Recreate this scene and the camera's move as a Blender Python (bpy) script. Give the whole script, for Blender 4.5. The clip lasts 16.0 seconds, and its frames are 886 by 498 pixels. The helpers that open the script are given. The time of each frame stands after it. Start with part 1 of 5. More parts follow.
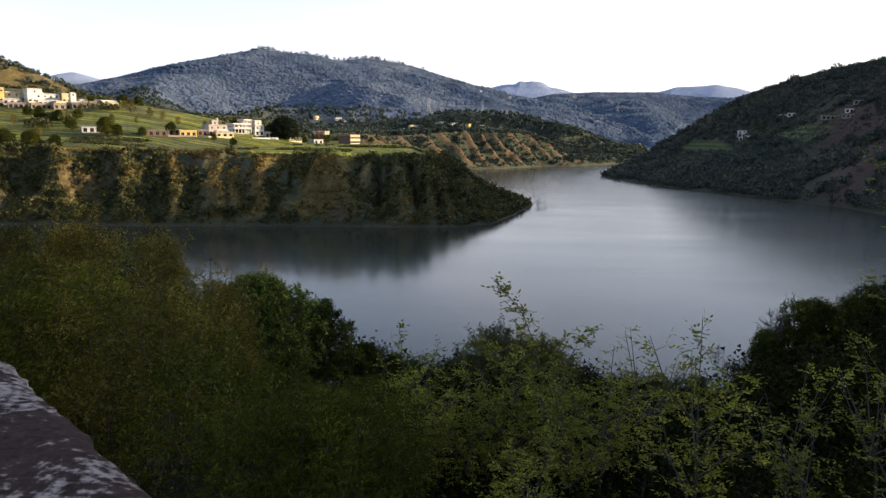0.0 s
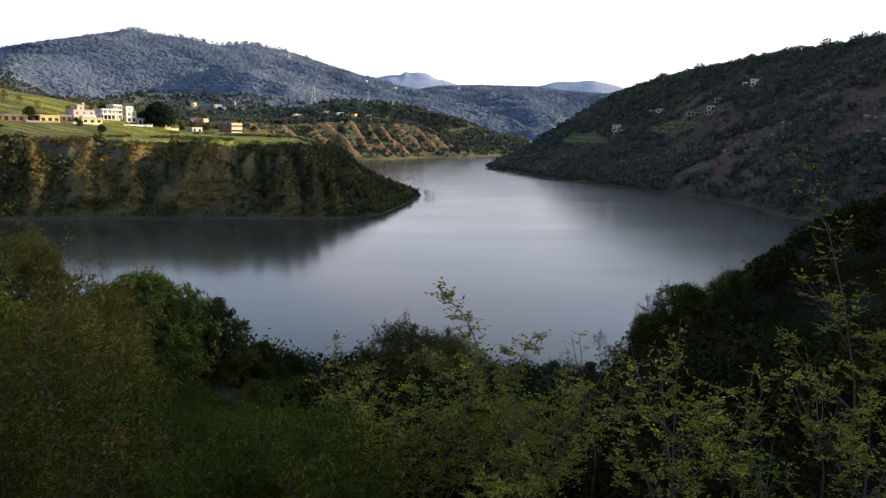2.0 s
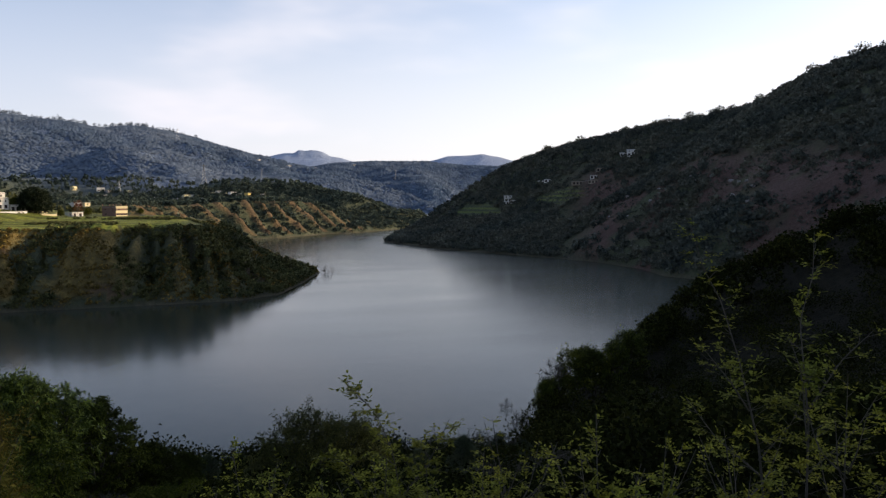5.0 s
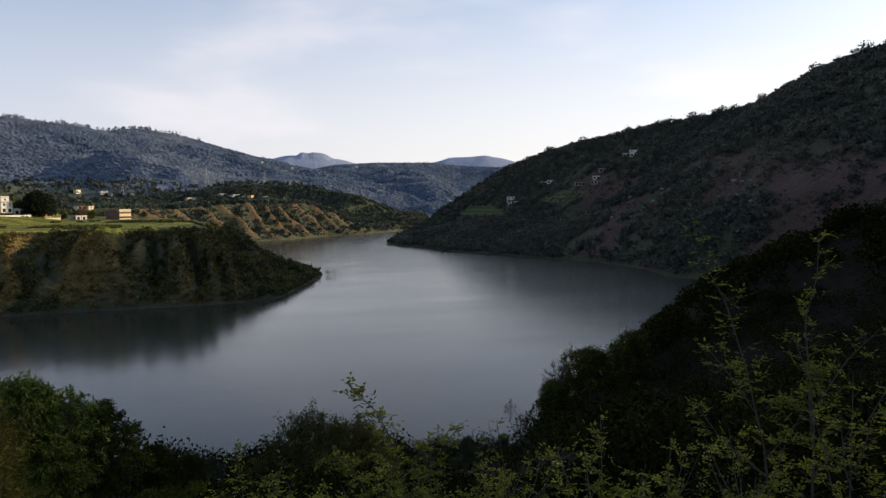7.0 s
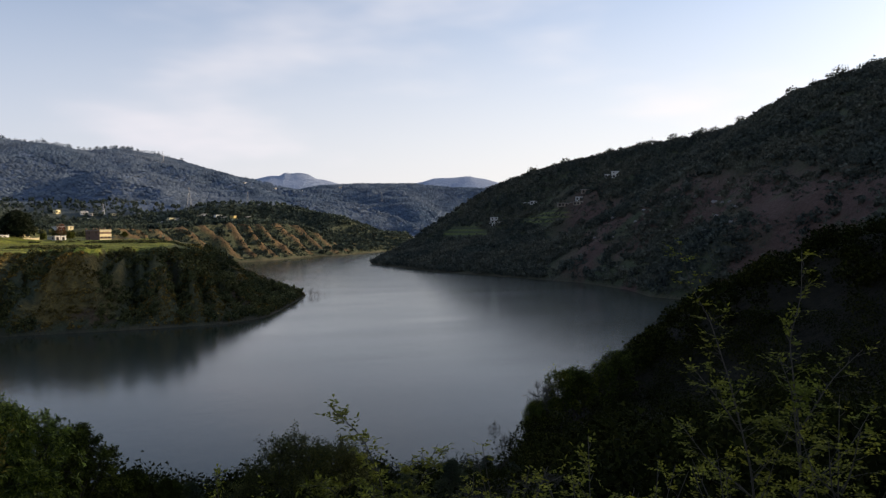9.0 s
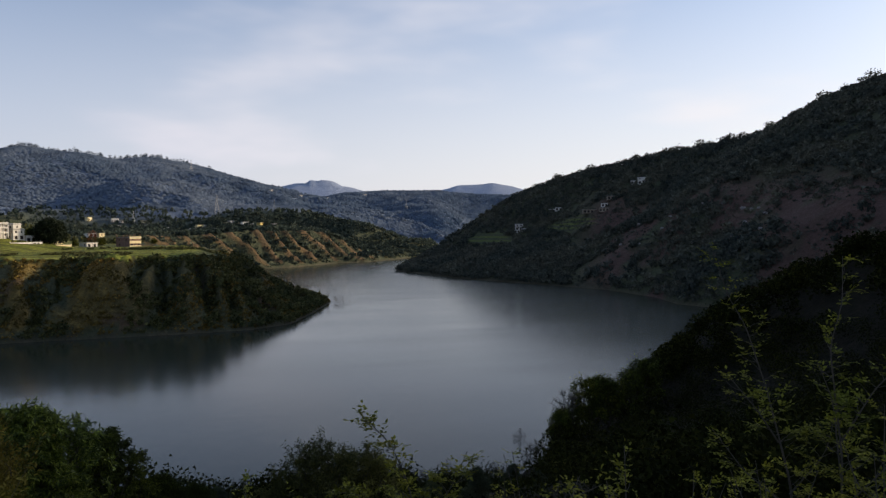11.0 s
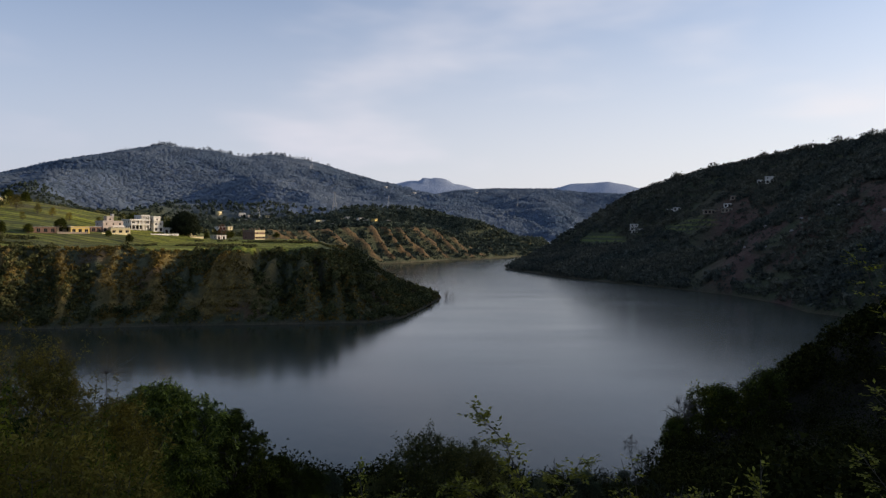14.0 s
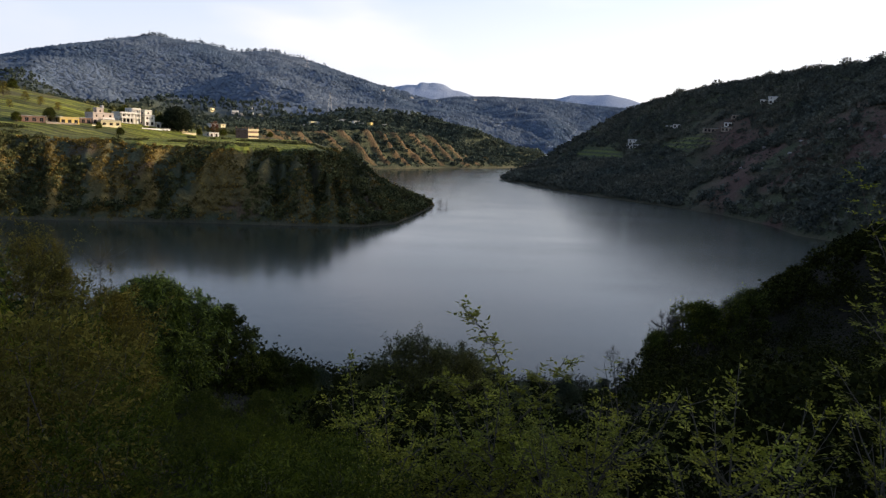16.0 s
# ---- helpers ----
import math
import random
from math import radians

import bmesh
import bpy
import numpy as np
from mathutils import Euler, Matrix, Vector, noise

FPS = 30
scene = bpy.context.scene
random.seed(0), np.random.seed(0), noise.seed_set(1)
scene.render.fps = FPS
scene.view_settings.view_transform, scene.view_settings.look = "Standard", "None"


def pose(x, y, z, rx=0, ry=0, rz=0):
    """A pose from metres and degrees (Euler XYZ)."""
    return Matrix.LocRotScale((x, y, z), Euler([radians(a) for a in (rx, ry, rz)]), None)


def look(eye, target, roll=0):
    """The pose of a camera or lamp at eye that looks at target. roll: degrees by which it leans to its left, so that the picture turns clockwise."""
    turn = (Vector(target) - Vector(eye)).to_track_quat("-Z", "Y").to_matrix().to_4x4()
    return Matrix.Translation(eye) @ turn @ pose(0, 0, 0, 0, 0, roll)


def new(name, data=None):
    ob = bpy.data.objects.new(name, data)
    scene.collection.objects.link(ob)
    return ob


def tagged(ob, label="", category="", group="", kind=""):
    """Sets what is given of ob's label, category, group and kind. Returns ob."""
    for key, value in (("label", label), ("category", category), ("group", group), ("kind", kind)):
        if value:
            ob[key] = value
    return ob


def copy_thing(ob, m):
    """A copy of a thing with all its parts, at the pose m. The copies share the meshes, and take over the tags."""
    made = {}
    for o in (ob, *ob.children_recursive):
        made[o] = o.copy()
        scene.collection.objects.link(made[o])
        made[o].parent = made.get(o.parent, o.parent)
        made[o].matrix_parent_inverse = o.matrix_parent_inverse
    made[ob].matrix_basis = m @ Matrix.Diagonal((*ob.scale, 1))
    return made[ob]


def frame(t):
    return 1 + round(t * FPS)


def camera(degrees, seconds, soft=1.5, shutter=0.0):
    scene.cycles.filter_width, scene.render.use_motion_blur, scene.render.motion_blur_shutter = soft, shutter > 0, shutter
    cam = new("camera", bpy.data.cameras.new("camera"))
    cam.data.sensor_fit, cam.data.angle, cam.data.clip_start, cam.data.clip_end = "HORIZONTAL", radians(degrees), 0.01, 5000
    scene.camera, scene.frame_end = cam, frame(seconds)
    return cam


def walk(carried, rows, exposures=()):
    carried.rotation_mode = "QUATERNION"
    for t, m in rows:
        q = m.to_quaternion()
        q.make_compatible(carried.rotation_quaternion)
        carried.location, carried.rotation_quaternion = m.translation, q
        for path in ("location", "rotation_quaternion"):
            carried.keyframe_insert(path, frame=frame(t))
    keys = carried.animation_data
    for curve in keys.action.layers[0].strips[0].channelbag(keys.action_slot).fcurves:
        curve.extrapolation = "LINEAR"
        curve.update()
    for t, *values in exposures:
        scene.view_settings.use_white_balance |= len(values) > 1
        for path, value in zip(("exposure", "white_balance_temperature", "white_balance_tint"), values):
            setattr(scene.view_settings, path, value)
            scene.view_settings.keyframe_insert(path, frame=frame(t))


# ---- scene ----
cam = camera(65.24, 16.0, soft=1.35)
PATH = [
    (0.0, pose(0.745, -0.923, 37.786, 80.68, -0.74, 5.32)),
    (0.5, pose(0.707, -0.870, 37.842, 79.20, 0.36, 5.93)),
    (1.0, pose(0.486, -0.666, 37.850, 81.60, 0.00, -0.00)),
    (1.5, pose(0.097, -0.500, 37.852, 81.06, -0.14, -5.43)),
    (2.0, pose(0.007, -0.314, 37.856, 80.10, -1.57, -3.96)),
    (2.5, pose(0.135, -0.156, 37.852, 82.55, -1.70, -6.77)),
    (3.0, pose(0.061, -0.089, 37.937, 84.19, -0.42, -11.79)),
    (3.5, pose(-0.010, -0.080, 37.958, 84.64, 0.04, -11.11)),
    (4.0, pose(-0.001, -0.064, 38.007, 85.20, 0.39, -12.31)),
    (6.5, pose(-0.007, 0.036, 37.995, 86.85, 0.31, -12.49)),
    (7.0, pose(0.000, 0.000, 38.000, 86.37, 0.62, -12.25)),
    (7.5, pose(-0.011, 0.063, 37.983, 85.84, 0.55, -10.67)),
    (8.0, pose(0.001, 0.008, 37.985, 85.26, 0.49, -11.13)),
    (8.5, pose(0.031, 0.032, 37.981, 86.32, 0.18, -12.78)),
    (9.0, pose(0.006, 0.084, 37.984, 88.05, 0.57, -13.60)),
    (11.5, pose(-0.031, 0.202, 37.951, 89.02, 0.42, -10.92)),
    (12.0, pose(-0.039, 0.126, 37.979, 89.56, 0.19, -10.28)),
    (12.5, pose(-0.065, 0.120, 37.973, 89.35, 0.12, -8.97)),
    (13.0, pose(-0.072, 0.256, 37.930, 89.14, -0.26, -6.60)),
    (13.5, pose(-0.087, 0.298, 37.916, 88.85, -0.50, -3.92)),
    (14.0, pose(-0.100, 0.334, 37.908, 88.49, -0.37, -2.42)),
    (14.5, pose(-0.115, 0.351, 37.881, 86.98, -0.23, -0.66)),
    (15.0, pose(-0.113, 0.376, 37.862, 85.22, -1.02, -0.95)),
    (15.5, pose(-0.088, 0.481, 37.819, 83.31, -1.72, -1.81)),
    (16.0, pose(-0.112, 0.344, 37.806, 80.90, -2.86, -2.74)),
]
EXPOSURES = [(0.0, 0.68, 6950, 13), (1.5, 0.84, 6900, 13), (2.5, 0.72, 6900, 13), (3.5, 0.46, 6900, 13), (7.0, 0.06, 7050, 12), (9.0, 0.0, 7000, 12),
             (11.5, -0.17, 6750, 12), (12.5, -0.2, 6700, 12), (14.5, -0.22, 6700, 12), (15.3, 0.0, 6800, 12), (16.0, 0.34, 6850, 12)]
walk(cam, PATH, EXPOSURES)

# ---- world and sun: a low sun in the east, a hazy sky with thin streaks of cloud ----
SUN_AZ, SUN_EL = 80.0, 14.3


def nodes_of(tree):
    tree.nodes.clear()
    return tree.nodes, tree.links


def make_world():
    world = bpy.data.worlds.new("hazy_sky")
    world.use_nodes = True
    scene.world = world
    n, l = nodes_of(world.node_tree)
    sky = n.new("ShaderNodeTexSky")
    sky.sky_type, sky.sun_disc = "NISHITA", False
    sky.sun_elevation, sky.sun_rotation = radians(SUN_EL), radians(SUN_AZ)
    sky.air_density, sky.dust_density, sky.ozone_density = 1.0, 1.5, 2.6
    coord = n.new("ShaderNodeTexCoord")
    stretch = n.new("ShaderNodeMapping")
    stretch.inputs["Scale"].default_value = (1.0, 1.0, 3.2)
    stretch.inputs["Rotation"].default_value = (0.0, radians(22), radians(20))
    cloud = n.new("ShaderNodeTexNoise")
    cloud.inputs["Scale"].default_value, cloud.inputs["Detail"].default_value, cloud.inputs["Roughness"].default_value = 2.1, 4.0, 0.5
    ramp = n.new("ShaderNodeMapRange")
    ramp.interpolation_type = "SMOOTHSTEP"
    ramp.inputs["From Min"].default_value, ramp.inputs["From Max"].default_value = 0.5, 0.78
    ramp.inputs["To Min"].default_value, ramp.inputs["To Max"].default_value = 0.0, 0.5
    # haze whitens the sky towards the horizon
    axes = n.new("ShaderNodeSeparateXYZ")
    haze = n.new("ShaderNodeMapRange")
    haze.interpolation_type = "SMOOTHSTEP"
    haze.inputs["From Min"].default_value, haze.inputs["From Max"].default_value = -0.02, 0.46
    haze.inputs["To Min"].default_value, haze.inputs["To Max"].default_value = 0.85, 0.08
    total = n.new("ShaderNodeMath")
    total.operation, total.use_clamp = "ADD", True
    mix = n.new("ShaderNodeMix")
    mix.data_type = "RGBA"
    # the haze is brighter towards the sun's side
    side = n.new("ShaderNodeVectorMath")
    side.operation = "DOT_PRODUCT"
    side.inputs[1].default_value = (math.sin(radians(SUN_AZ)), math.cos(radians(SUN_AZ)), 0.0)
    veil = n.new("ShaderNodeMapRange")
    veil.interpolation_type = "SMOOTHSTEP"
    veil.inputs["From Min"].default_value, veil.inputs["From Max"].default_value = -0.6, 0.85
    glow = n.new("ShaderNodeMix")
    glow.data_type = "RGBA"
    glow.inputs["A"].default_value, glow.inputs["B"].default_value = (4.45, 4.75, 5.8, 1), (6.9, 6.85, 7.2, 1)
    l.new(coord.outputs["Generated"], side.inputs[0])
    l.new(side.outputs["Value"], veil.inputs["Value"])
    l.new(veil.outputs["Result"], glow.inputs["Factor"])
    l.new(glow.outputs["Result"], mix.inputs["B"])
    l.new(coord.outputs["Generated"], axes.inputs["Vector"])
    l.new(axes.outputs["Z"], haze.inputs["Value"])
    back = n.new("ShaderNodeBackground")
    back.inputs["Strength"].default_value = 0.15
    out = n.new("ShaderNodeOutputWorld")
    l.new(coord.outputs["Generated"], stretch.inputs["Vector"])
    l.new(stretch.outputs["Vector"], cloud.inputs["Vector"])
    l.new(cloud.outputs["Fac"], ramp.inputs["Value"])
    l.new(ramp.outputs["Result"], total.inputs[0])
    l.new(haze.outputs["Result"], total.inputs[1])
    l.new(total.outputs["Value"], mix.inputs["Factor"])
    clear = n.new("ShaderNodeMix")
    clear.data_type, clear.blend_type = "RGBA", "MULTIPLY"
    clear.inputs["Factor"].default_value, clear.inputs["B"].default_value = 1.0, (1.12, 1.22, 1.36, 1)
    l.new(sky.outputs["Color"], clear.inputs["A"])
    l.new(clear.outputs["Result"], mix.inputs["A"])
    l.new(mix.outputs["Result"], back.inputs["Color"])
    l.new(back.outputs["Background"], out.inputs["Surface"])


make_world()
a, e = radians(SUN_AZ), radians(SUN_EL)
sun = new("sun", bpy.data.lights.new("sun", "SUN"))
sun.data.energy, sun.data.angle, sun.data.color = 5.0, radians(0.6), (1.0, 0.85, 0.66)
sun.matrix_world = look((0, 0, 300), (-math.sin(a) * math.cos(e), -math.cos(a) * math.cos(e), 300 - math.sin(e)))

# ---- materials ----


def material(name, roughness=0.9):
    m = bpy.data.materials.new(name)
    m.use_nodes = True
    n, l = nodes_of(m.node_tree)
    out = n.new("ShaderNodeOutputMaterial")
    b = n.new("ShaderNodeBsdfPrincipled")
    b.inputs["Roughness"].default_value = roughness
    l.new(b.outputs["BSDF"], out.inputs["Surface"])
    return m, n, l, b, out


def noise_node(n, l, scale, detail=4.0, stretch=(1, 1, 1), rough=0.55):
    co = n.new("ShaderNodeNewGeometry")
    mp = n.new("ShaderNodeMapping")
    mp.inputs["Scale"].default_value = stretch
    t = n.new("ShaderNodeTexNoise")
    t.inputs["Scale"].default_value, t.inputs["Detail"].default_value, t.inputs["Roughness"].default_value = scale, detail, rough
    l.new(co.outputs["Position"], mp.inputs["Vector"])
    l.new(mp.outputs["Vector"], t.inputs["Vector"])
    return t


def ramp_node(n, l, source, stops):
    r = n.new("ShaderNodeValToRGB")
    while len(r.color_ramp.elements) < len(stops):
        r.color_ramp.elements.new(0.5)
    for el, (at, col) in zip(r.color_ramp.elements, stops):
        el.position, el.color = at, (*col, 1)
    l.new(source, r.inputs["Fac"])
    return r


def mix_node(n, l, fac, a_in, b_in, blend="MIX"):
    m = n.new("ShaderNodeMix")
    m.data_type, m.blend_type = "RGBA", blend
    for key, v in (("Factor", fac), ("A", a_in), ("B", b_in)):
        if isinstance(v, (int, float)):
            m.inputs[key].default_value = v
        elif isinstance(v, tuple):
            m.inputs[key].default_value = (*v, 1)
        else:
            l.new(v, m.inputs[key])
    return m.outputs["Result"]


def bump_node(n, l, b, height, strength, distance):
    bp = n.new("ShaderNodeBump")
    bp.inputs["Strength"].default_value, bp.inputs["Distance"].default_value = strength, distance
    l.new(height, bp.inputs["Height"])
    l.new(bp.outputs["Normal"], b.inputs["Normal"])


def surface(name, dark, light, scale, roughness=0.9, bump=0.0, fine=6.0, metal=0.0):
    """A plain surface whose colour drifts between two tones at a coarse and a fine scale."""
    m, n, l, b, out = material(name, roughness)
    c = noise_node(n, l, scale)
    f = noise_node(n, l, scale * fine, 5.0)
    both = mix_node(n, l, 0.5, c.outputs["Fac"], f.outputs["Fac"])
    r = ramp_node(n, l, both, [(0.32, dark), (0.68, light)])
    l.new(r.outputs["Color"], b.inputs["Base Color"])
    b.inputs["Metallic"].default_value = metal
    if bump:
        bump_node(n, l, b, f.outputs["Fac"], 0.6, bump)
    return m


def foliage(name, dark, mid, light, drift=0.06, through_light=0.3, roughness=0.65, gloss=0.15, patch=0.4, vary=0.0):
    """Leaves: tones vary leaf by leaf, plant by plant and in drifts; some light passes through them."""
    m, n, l, b, out = material(name, roughness)
    geo = n.new("ShaderNodeNewGeometry")
    big, small = noise_node(n, l, drift, 3.0), noise_node(n, l, patch, 2.0)
    r = ramp_node(n, l, geo.outputs["Random Per Island"], [(0.0, dark), (0.6, mid), (1.0, light)])
    tone = ramp_node(n, l, big.outputs["Fac"], [(0.3, (0.6, 0.66, 0.66)), (0.7, (1.25, 1.12, 0.95))])
    col = mix_node(n, l, 1.0, r.outputs["Color"], tone.outputs["Color"], "MULTIPLY")
    lumps = ramp_node(n, l, small.outputs["Fac"], [(0.32, (0.62, 0.65, 0.68)), (0.68, (1.3, 1.28, 1.2))])
    col = mix_node(n, l, 1.0, col, lumps.outputs["Color"], "MULTIPLY")
    if vary:
        who = n.new("ShaderNodeObjectInfo")
        own = ramp_node(n, l, who.outputs["Random"], [(0.0, (1 - vary, 1 - vary * 0.85, 1 - vary * 0.8)), (0.5, (0.95, 1.0, 0.95)), (1.0, (1 + vary, 1 + vary * 0.8, 1 + vary * 0.3))])
        col = mix_node(n, l, 1.0, col, own.outputs["Color"], "MULTIPLY")
    l.new(col, b.inputs["Base Color"])
    b.inputs["Specular IOR Level"].default_value = gloss
    tr = n.new("ShaderNodeBsdfTranslucent")
    l.new(col, tr.inputs["Color"])
    mx = n.new("ShaderNodeMixShader")
    mx.inputs["Fac"].default_value = through_light
    l.new(b.outputs["BSDF"], mx.inputs[1])
    l.new(tr.outputs["BSDF"], mx.inputs[2])
    l.new(mx.outputs["Shader"], out.inputs["Surface"])
    return m


def make_ground():
    """Scrubby hillside; the mesh's cover attribute says where fields (red), dry cliff grass (green) and red landslide earth (blue) lie."""
    m, n, l, b, out = material("hillside_cover", 0.95)
    att = n.new("ShaderNodeAttribute")
    att.attribute_name = "cover"
    sep = n.new("ShaderNodeSeparateColor")
    l.new(att.outputs["Color"], sep.inputs["Color"])
    big, fine = noise_node(n, l, 0.03, 6.0), noise_node(n, l, 0.5, 8.0, (1, 1, 1), 0.7)
    both = mix_node(n, l, 0.6, big.outputs["Fac"], fine.outputs["Fac"])
    scrub = ramp_node(n, l, both, [(0.3, (0.036, 0.046, 0.028)), (0.5, (0.072, 0.08, 0.045)), (0.72, (0.13, 0.118, 0.065))])
    field = ramp_node(n, l, both, [(0.34, (0.10, 0.13, 0.02)), (0.5, (0.27, 0.29, 0.042)), (0.66, (0.46, 0.42, 0.09))])
    streak = noise_node(n, l, 0.22, 5.0, (1, 1, 0.3), 0.65)
    lean = mix_node(n, l, 0.55, both, streak.outputs["Fac"])
    dry = ramp_node(n, l, lean, [(0.34, (0.06, 0.05, 0.02)), (0.5, (0.165, 0.116, 0.038)), (0.66, (0.33, 0.22, 0.068))])
    earth = ramp_node(n, l, both, [(0.3, (0.06, 0.036, 0.029)), (0.52, (0.11, 0.068, 0.054)), (0.75, (0.185, 0.125, 0.1))])
    c = mix_node(n, l, sep.outputs["Green"], scrub.outputs["Color"], dry.outputs["Color"])
    c = mix_node(n, l, sep.outputs["Blue"], c, earth.outputs["Color"])
    geo, axes = n.new("ShaderNodeNewGeometry"), n.new("ShaderNodeSeparateXYZ")
    l.new(geo.outputs["Position"], axes.inputs["Vector"])

    def bands(source, wander, rate, low, high, least):
        """Soft stripes across a coordinate, bent by a noise."""
        bent, wave, out_range = n.new("ShaderNodeMath"), n.new("ShaderNodeMath"), n.new("ShaderNodeMapRange")
        turn = n.new("ShaderNodeMath")
        bent.operation, turn.operation, wave.operation = "MULTIPLY_ADD", "MULTIPLY", "SINE"
        bent.inputs[1].default_value, turn.inputs[1].default_value = wander, rate
        l.new(big.outputs["Fac"], bent.inputs[0])
        l.new(source, bent.inputs[2])
        l.new(bent.outputs["Value"], turn.inputs[0])
        l.new(turn.outputs["Value"], wave.inputs[0])
        for key, v in (("From Min", low), ("From Max", high), ("To Min", least)):
            out_range.inputs[key].default_value = v
        l.new(wave.outputs["Value"], out_range.inputs["Value"])
        return out_range.outputs["Result"]

    furrow = bands(axes.outputs["Y"], 14.0, 1.05, -0.75, -0.3, 0.35)
    plot = bands(axes.outputs["Y"], 40.0, 0.31, -0.6, 0.2, 0.55)
    crop = mix_node(n, l, 1.0, mix_node(n, l, 1.0, field.outputs["Color"], furrow, "MULTIPLY"), plot, "MULTIPLY")
    c = mix_node(n, l, sep.outputs["Red"], c, crop)
    step_at = n.new("ShaderNodeAttribute")
    step_at.attribute_name = "hill_terrace"
    ledge = n.new("ShaderNodeMath")
    ledge.operation = "MULTIPLY"
    l.new(step_at.outputs["Fac"], ledge.inputs[0])
    l.new(bands(axes.outputs["Z"], 1.5, 1.55, -0.3, 0.2, 0.0), ledge.inputs[1])
    c = mix_node(n, l, ledge.outputs["Value"], c, mix_node(n, l, 0.5, (0.07, 0.1, 0.03), field.outputs["Color"]))
    canopy = noise_node(n, l, 0.13, 6.0, (1, 1, 0.5), 0.75)
    woods = mix_node(n, l, 0.55, big.outputs["Fac"], canopy.outputs["Fac"])
    # ground of the far woods: haze put into its bluish colour
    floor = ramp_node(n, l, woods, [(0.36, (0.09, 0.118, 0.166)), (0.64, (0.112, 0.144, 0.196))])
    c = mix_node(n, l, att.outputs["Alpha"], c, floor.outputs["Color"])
    # farthest hills paled to blue-grey, painted in for haze
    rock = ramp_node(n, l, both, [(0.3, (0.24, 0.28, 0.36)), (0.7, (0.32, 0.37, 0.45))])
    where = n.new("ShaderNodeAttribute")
    where.attribute_name = "far_haze"
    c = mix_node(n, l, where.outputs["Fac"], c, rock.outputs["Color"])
    # leaf litter of the near slope, darkened to include shade under the bushes
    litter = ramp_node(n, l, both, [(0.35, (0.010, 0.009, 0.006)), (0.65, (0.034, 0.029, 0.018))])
    litter_shade = n.new("ShaderNodeAttribute")
    litter_shade.attribute_name = "shaded_litter"
    c = mix_node(n, l, litter_shade.outputs["Fac"], c, litter.outputs["Color"])
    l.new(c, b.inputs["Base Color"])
    b.inputs["Specular IOR Level"].default_value = 0.1
    bump_node(n, l, b, fine.outputs["Fac"], 1.0, 1.6)
    return m


def make_water():
    m, n, l, b, out = material("lake_water", 0.09)
    b.inputs["Base Color"].default_value = (0.034, 0.038, 0.026, 1)
    b.inputs["IOR"].default_value = 1.333
    swell = noise_node(n, l, 0.35, 3.0, (1.0, 0.55, 1.0))
    ripple = noise_node(n, l, 2.2, 3.0, (1.0, 0.6, 1.0))
    patch = noise_node(n, l, 0.012, 3.0, (1.0, 0.35, 1.0))
    h = mix_node(n, l, 0.35, swell.outputs["Fac"], ripple.outputs["Fac"])
    bump_node(n, l, b, h, 0.16, 0.22)
    # calm water in the lee of the point, wind-roughened out on the open lake
    geo, axes = n.new("ShaderNodeNewGeometry"), n.new("ShaderNodeSeparateXYZ")
    l.new(geo.outputs["Position"], axes.inputs["Vector"])
    lee = n.new("ShaderNodeMath")
    lee.operation = "MULTIPLY_ADD"
    lee.inputs[1].default_value = 130.0
    l.new(patch.outputs["Fac"], lee.inputs[0])
    l.new(axes.outputs["X"], lee.inputs[2])
    r = n.new("ShaderNodeMapRange")
    r.interpolation_type = "SMOOTHSTEP"
    r.inputs["From Min"].default_value, r.inputs["From Max"].default_value = 10.0, 150.0
    r.inputs["To Min"].default_value, r.inputs["To Max"].default_value = 0.12, 0.18
    l.new(lee.outputs["Value"], r.inputs["Value"])
    streak = noise_node(n, l, 0.02, 4.0, (0.35, 1.6, 1.0), 0.6)
    vary = n.new("ShaderNodeMapRange")
    vary.inputs["From Min"].default_value, vary.inputs["From Max"].default_value = 0.35, 0.65
    vary.inputs["To Min"].default_value, vary.inputs["To Max"].default_value = 0.85, 1.15
    l.new(streak.outputs["Fac"], vary.inputs["Value"])
    rough = n.new("ShaderNodeMath")
    rough.operation = "MULTIPLY"
    l.new(r.outputs["Result"], rough.inputs[0])
    l.new(vary.outputs["Result"], rough.inputs[1])
    l.new(rough.outputs["Value"], b.inputs["Roughness"])
    return m


GROUND, WATER = make_ground(), make_water()
LEAF_DARK = foliage("dark_broad_leaves", (0.034, 0.04, 0.007), (0.07, 0.08, 0.013), (0.17, 0.185, 0.034), 0.4, 0.2, 0.6, 0.08, 0.9, 0.4)
LEAF_MANGO = foliage("glossy_mango_leaves", (0.05, 0.07, 0.01), (0.14, 0.18, 0.024), (0.42, 0.48, 0.085), 0.6, 0.25, 0.42, 0.25, 0.9)
LEAF_LIME = foliage("young_yellow_green_leaves", (0.16, 0.156, 0.02), (0.275, 0.265, 0.034), (0.49, 0.465, 0.078), 0.8, 0.45, 0.6, 0.12, 1.5, 0.2)
LEAF_GREEN = foliage("green_shrub_leaves", (0.044, 0.055, 0.006), (0.088, 0.105, 0.011), (0.185, 0.2, 0.026), 0.3, 0.35, 0.65, 0.1, 0.8, 0.4)
LEAF_OLIVE = foliage("grey_green_narrow_leaves", (0.03, 0.04, 0.022), (0.06, 0.074, 0.042), (0.13, 0.145, 0.085), 0.3, 0.25, 0.5, 0.2, 0.8, 0.3)
LEAF_BROWN = foliage("brownish_green_shrub_leaves", (0.1, 0.08, 0.017), (0.19, 0.15, 0.03), (0.31, 0.25, 0.06), 0.3, 0.4, 0.7, 0.1, 0.8, 0.35)
